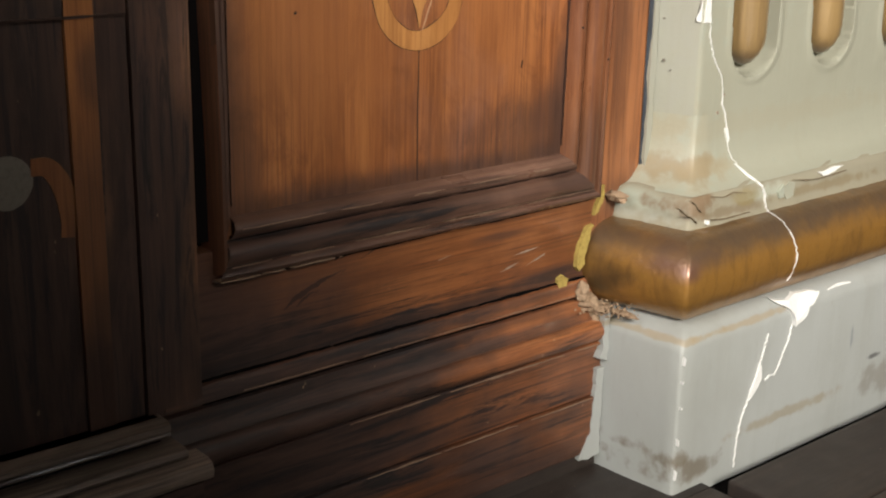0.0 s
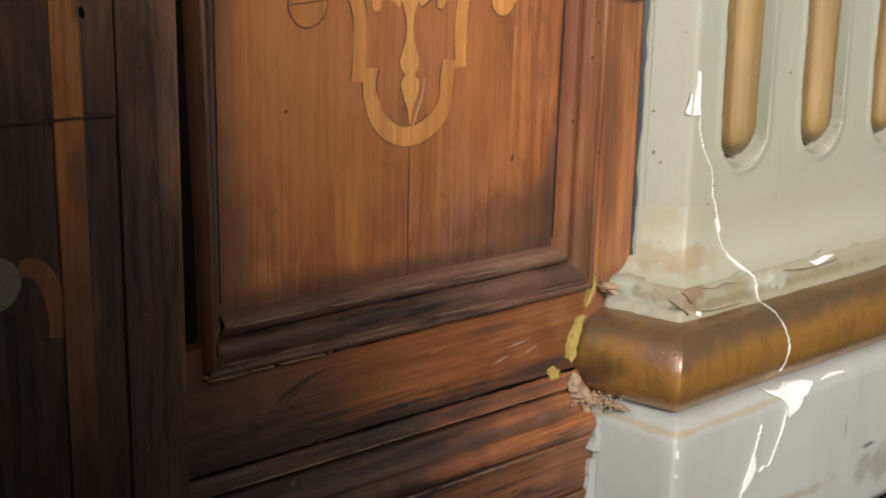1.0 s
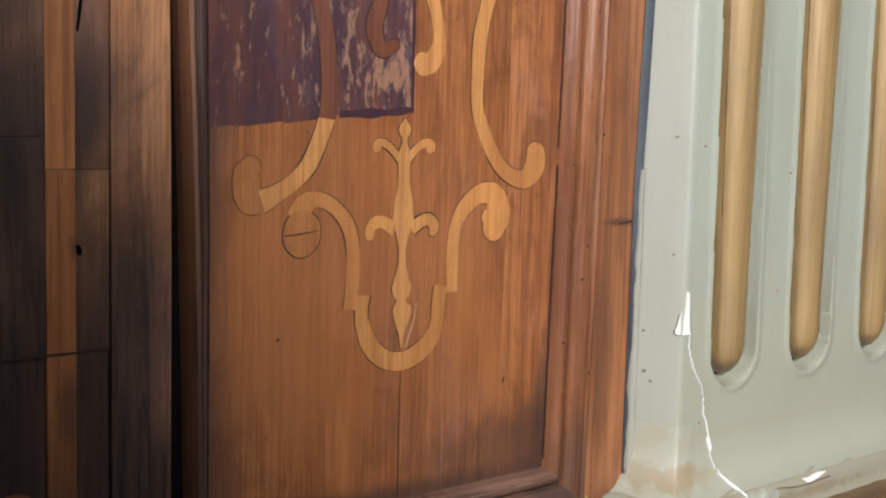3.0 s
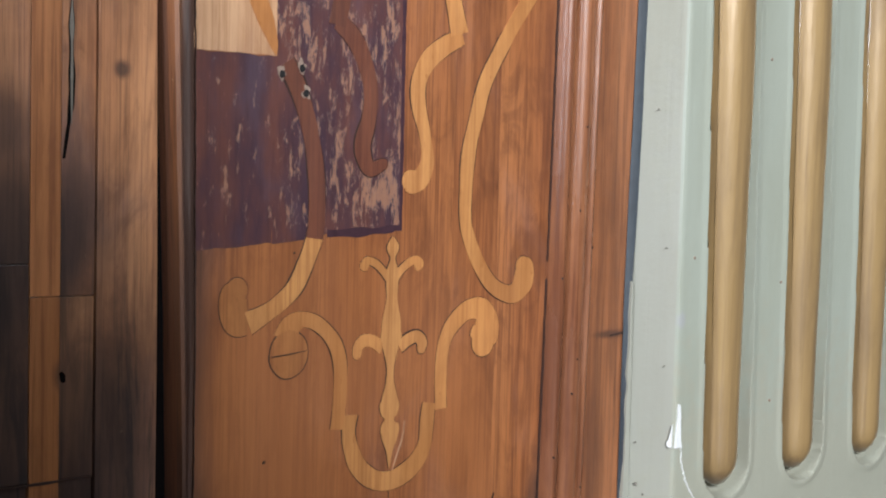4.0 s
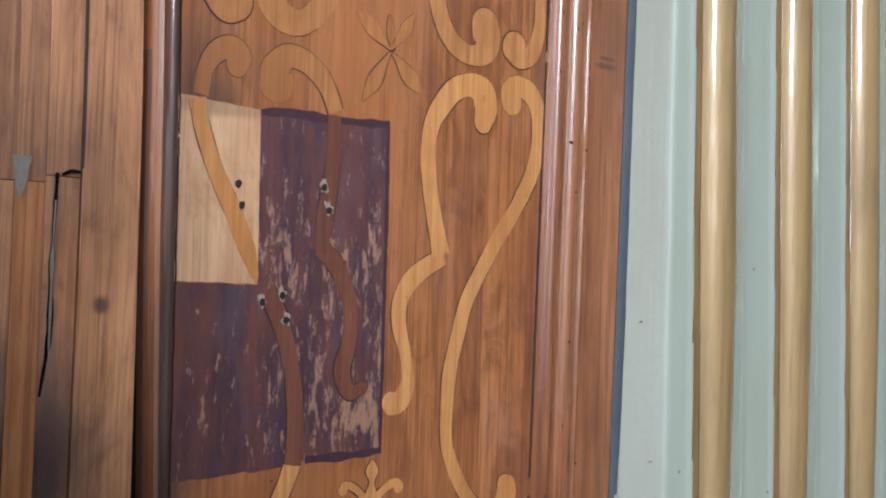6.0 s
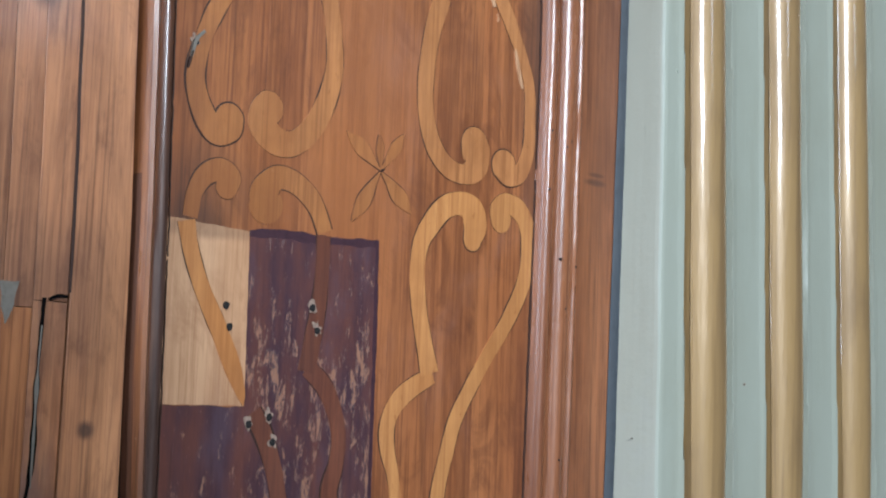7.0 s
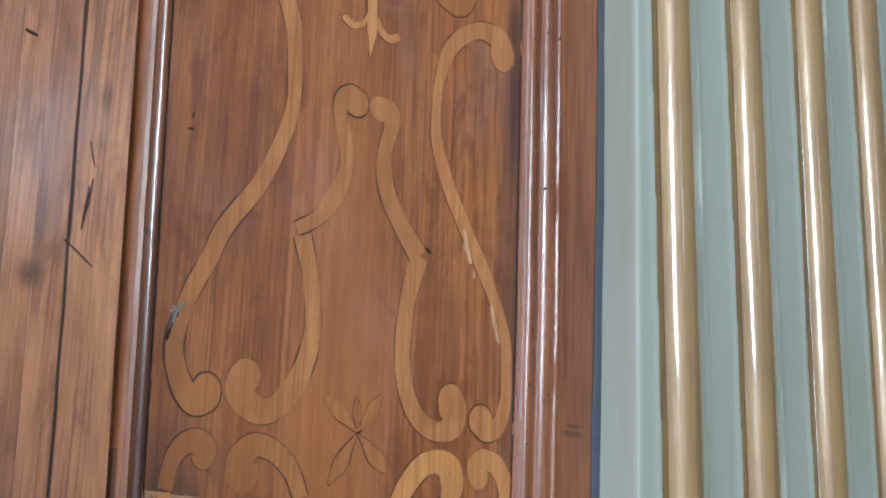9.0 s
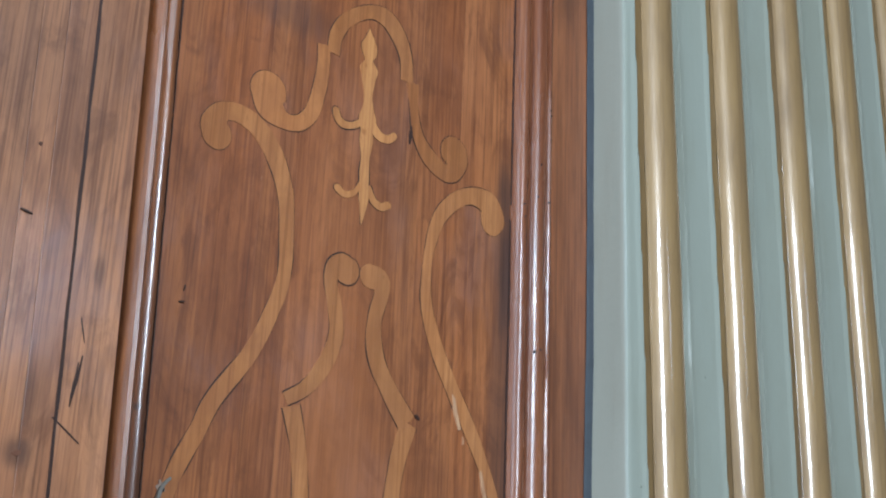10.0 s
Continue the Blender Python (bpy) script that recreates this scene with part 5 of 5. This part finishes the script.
def drape(bm, proud=0.0015):
    for v in bm.verts:
        v.co.y = FACE - out_at(v.co.z) + (-proud if v.co.y < 0 else 0.003)
    return bm


def face_band(name, pts, width, mat, taper=(0.5, 0.5), shake=0.0026):
    bm = bmesh.new()
    q = spline(pts, 12)
    for i, v in enumerate(q):
        v.x += shake * noise.noise((v.y * 150, i * 0.45, 2.0))
    band(bm, q, width * 0.7, -0.001, taper, 1.3)
    return pil_part(name, drape(bm, 0.0024 if 0.2 < pts[-1][1] < 0.33 else 0.0013), mat, smooth=False)


def face_chip(name, pts, mat, rough=0.003, proud=0.0018):
    bm = bmesh.new()
    outline_shape(bm, ragged(pts, rough, 0.004, 2.0), -0.001)
    return pil_part(name, drape(bm, proud), mat, smooth=False)


face_chip("chip", [(0.5305, 0.542), (0.5332, 0.540), (0.5342, 0.520), (0.5352, 0.506), (0.5375, 0.4965), (0.5275, 0.496), (0.5278, 0.508), (0.5296, 0.524)], m_white, 0.0010)
face_band("crack", [(0.5365, 0.496), (0.539, 0.477), (0.549, 0.455), (0.563, 0.436), (0.567, 0.41), (0.575, 0.392), (0.578, 0.368), (0.583, 0.350), (0.592, 0.338)], 0.0013, m_white)
face_chip("chip", [(0.5735, 0.382), (0.578, 0.381), (0.581, 0.370), (0.578, 0.366)], m_white, 0.0008)
face_chip("chip", [(0.584, 0.344), (0.590, 0.340), (0.600, 0.329), (0.606, 0.319), (0.602, 0.320), (0.593, 0.331)], m_white, 0.0016)
face_band("crack", [(0.605, 0.322), (0.609, 0.300), (0.615, 0.283), (0.620, 0.268), (0.625, 0.250), (0.624, 0.232), (0.619, 0.219)], 0.0013, m_white)
face_chip("chip", [(0.706, 0.321), (0.72, 0.3205), (0.738, 0.323), (0.755, 0.3215), (0.735, 0.317), (0.715, 0.316)], m_white, 0.0012)
face_chip("chip", [(0.640, 0.312), (0.652, 0.318), (0.662, 0.316), (0.658, 0.302), (0.646, 0.300)], m_paint, 0.0015)
face_chip("chip", [(0.598, 0.2015), (0.610, 0.1985), (0.624, 0.1965), (0.642, 0.199), (0.664, 0.1985), (0.682, 0.1955), (0.672, 0.188), (0.656, 0.184), (0.650, 0.176), (0.640, 0.170), (0.630, 0.167), (0.628, 0.176), (0.622, 0.187), (0.612, 0.194)], m_white, 0.0020, 0.0044)
face_band("crack", [(0.629, 0.169), (0.624, 0.152), (0.616, 0.136), (0.609, 0.122), (0.603, 0.115)], 0.0013, m_white)
face_band("crack", [(0.603, 0.115), (0.596, 0.117), (0.588, 0.113)], 0.0022, m_white, (0.3, 0.6))
face_chip("chip", [(0.575, 0.137), (0.579, 0.131), (0.580, 0.118), (0.576, 0.110), (0.569, 0.102), (0.561, 0.097), (0.562, 0.106), (0.568, 0.116), (0.572, 0.127)], m_white, 0.0012)
face_band("crack", [(0.586, 0.168), (0.583, 0.156), (0.579, 0.146), (0.577, 0.134)], 0.0010, m_white)
face_band("crack", [(0.562, 0.099), (0.554, 0.084), (0.549, 0.066), (0.546, 0.045), (0.545, 0.022)], 0.0016, m_white)
face_band("crack", [(0.70, 0.192), (0.722, 0.1935), (0.745, 0.192)], 0.0024, m_white)
for x, z in ((0.568, 0.418), (0.560, 0.40), (0.548, 0.69), (0.700, 0.66), (0.667, 0.90), (0.560, 1.05), (0.662, 1.36), (0.546, 1.22), (0.688, 0.53)):
    bm = bmesh.new()
    disc(bm, x, z, 0.0010, 0.0015, -0.001, 9, 0.0, 0.5)
    pil_part("paint_chip", drape(bm, 0.0014), m_torn if z < 1 else m_paint, smooth=False)

def side_chip(name, pts, mat):
    """A chip on the pilaster's splayed side: (share of the way from door to edge, height)."""
    bm = bmesh.new()
    nrm = Vector((-0.92, -0.38, 0.0))
    q = [Vector((BACK + (EDGE - BACK) * t * 0.97, FACE * t * 0.96, z)) for t, z in pts]
    top = [bm.verts.new(v + nrm * 0.0024) for v in q]
    low = [bm.verts.new(v - nrm * 0.003) for v in q]
    bm.faces.new(top)
    for k in range(len(q)):
        bm.faces.new((top[k], top[(k + 1) % len(q)], low[(k + 1) % len(q)], low[k]))
    return pil_part(name, bm, mat, smooth=False)


side_chip("chip", [(1.0, 0.520), (0.97, 0.511), (0.94, 0.505), (0.90, 0.5015), (0.91, 0.4985), (0.95, 0.497), (1.0, 0.497)], m_white)
for t, z, r in ((0.25, 0.498, 0.002), (0.75, 0.70, 0.0014), (0.30, 0.455, 0.003), (0.45, 0.445, 0.0018), (0.8, 0.58, 0.001), (0.5, 0.84, 0.0012)):
    side_chip("paint_chip", [(t + 9 * r * math.cos(a * 1.05), z + 0.6 * r * math.sin(a * 1.05)) for a in range(6)], m_filler)
for z, h in ((0.176, 0.010), (0.150, 0.004), (0.085, 0.008), (0.050, 0.012), (0.120, 0.003)):
    face_chip("chip", [(0.4445, z), (0.4475, z - h * 0.3), (0.4470, z - h), (0.4445, z - h)], m_white, 0.0012)

# the broken corner of the ledge: fine dark cracks and flakes of older paint
for pts, w in (([(0.466, 0.319), (0.476, 0.311), (0.486, 0.306), (0.494, 0.299)], 0.0010), ([(0.489, 0.322), (0.496, 0.313), (0.503, 0.309)], 0.0008),
               ([(0.520, 0.322), (0.540, 0.319), (0.556, 0.321), (0.575, 0.318)], 0.0009), ([(0.660, 0.319), (0.690, 0.315), (0.72, 0.314), (0.76, 0.316)], 0.0009), ([(0.515, 0.299), (0.54, 0.2965), (0.58, 0.297)], 0.0010)):
    face_band("crack", pts, w, m_crust, (0.3, 0.3), 0.003)
for pts, mat in (([(0.508, 0.300), (0.512, 0.299), (0.511, 0.2955), (0.507, 0.296)], m_white), ([(0.630, 0.310), (0.640, 0.317), (0.641, 0.304), (0.633, 0.303)], m_flake)):
    face_chip("flake", pts, mat, 0.0008, 0.0026)

# crumbs of mortar and yellow putty where the torus meets the door
rng = random.Random(4)


def crumbs(n, cx, cy, cz, sx, sy, sz, r0, r1):
    bm = bmesh.new()
    for _ in range(n):
        at = Vector((rng.gauss(cx, sx), rng.gauss(cy, sy), rng.gauss(cz, sz)))
        r = rng.uniform(r0, r1)
        made = bmesh.ops.create_icosphere(bm, subdivisions=1, radius=r)
        for v in made["verts"]:
            v.co = at + v.co * (1 + 0.5 * noise.noise(v.co * 300 + at * 40))
    return bm


def mound(lumps):
    bm = bmesh.new()
    for x, y, z, rx, ry, rz in lumps:
        made = bmesh.ops.create_icosphere(bm, subdivisions=3, radius=1.0)
        for v in made["verts"]:
            k = 1 + 0.45 * noise.noise(v.co * 2.2 + Vector((x, y, z)) * 90) + 0.25 * noise.noise(v.co * 6 + Vector((z, x, y)) * 90)
            v.co = Vector((x + v.co.x * rx * k, y + v.co.y * ry * k, z + v.co.z * rz * k))
    return bm


pil_part("crumbled_mortar", mound([(0.419, -0.008, 0.208, 0.012, 0.014, 0.010), (0.428, -0.020, 0.203, 0.010, 0.014, 0.006), (0.411, -0.010, 0.222, 0.008, 0.008, 0.010), (0.437, -0.045, 0.2015, 0.006, 0.018, 0.003), (0.424, -0.012, 0.188, 0.007, 0.010, 0.012),
                                   (0.452, -0.012, 0.318, 0.007, 0.014, 0.006)]), m_debris, "crumbled sandy mortar at the joint")["kind"] = "stuff"
pil_part("mortar_crumb", crumbs(160, 0.426, -0.026, 0.2045, 0.012, 0.014, 0.003, 0.0006, 0.0018), m_debris, "loose crumbs of mortar")["kind"] = "stuff"
bm = bmesh.new()
for pts in ([(0.404, 0.247), (0.408, 0.268), (0.413, 0.281), (0.425, 0.294), (0.424, 0.282), (0.417, 0.268), (0.414, 0.250), (0.409, 0.243)], [(0.381, 0.229), (0.379, 0.239), (0.386, 0.243), (0.395, 0.237), (0.391, 0.228)],
            [(0.427, 0.300), (0.434, 0.318), (0.443, 0.330), (0.441, 0.318), (0.433, 0.302)]):
    outline_shape(bm, ragged(pts, 0.0042, 0.0025, 6.0), -0.0045 - 0.0004 * len(pts))
door_part("putty_smear", bm, m_yellow, "yellow putty smeared along the edge")
# wall paint carried over onto the door's foot
bm = bmesh.new()
outline_shape(bm, ragged([(0.434, 0.034), (0.404, 0.034), (0.409, 0.050), (0.419, 0.062), (0.422, 0.10), (0.424, 0.135), (0.434, 0.136)], 0.003, 0.004, 4.0), -0.0262)
door_part("paint_smear", bm, m_plinth, "pale grey paint smeared on the wood")
bm = bmesh.new()
outline_shape(bm, ragged([(0.4345, 0.145), (0.424, 0.150), (0.428, 0.175), (0.426, 0.20), (0.4345, 0.205)], 0.003, 0.004, 5.0), -0.030)
door_part("paint_smear", bm, m_plinth)

# ---- floor boards: one lies a little proud in front of the pilaster ----
y = -0.135
k = 0
while y > -1.6:
    w = 0.115 + 0.012 * ((k * 7) % 3)
    ob = part("floor_board", box(-2.0, 0.492, y - w + 0.002, y, FLOOR - 0.012, FLOOR + 0.0005 * (k % 2), 0.002), m_floor, None)
    under(ob, floor)
    ob = part("floor_board", box(0.499, 3.1, y - 0.016 - w + 0.002, y - 0.016, FLOOR - 0.012, FLOOR + 0.012 - 0.0006 * (k % 2), 0.0025), m_floor, None)
    under(ob, floor)
    y -= w
    k += 1
under(part("floor_board", box(-2.0, 0.492, -0.1345, 0.0, FLOOR - 0.012, FLOOR, 0.001), m_floor, None), floor)
under(part("floor_board", box(-2.0, 3.1, -4.3, -1.75, FLOOR - 0.012, FLOOR - 0.001), m_floor, None), floor)
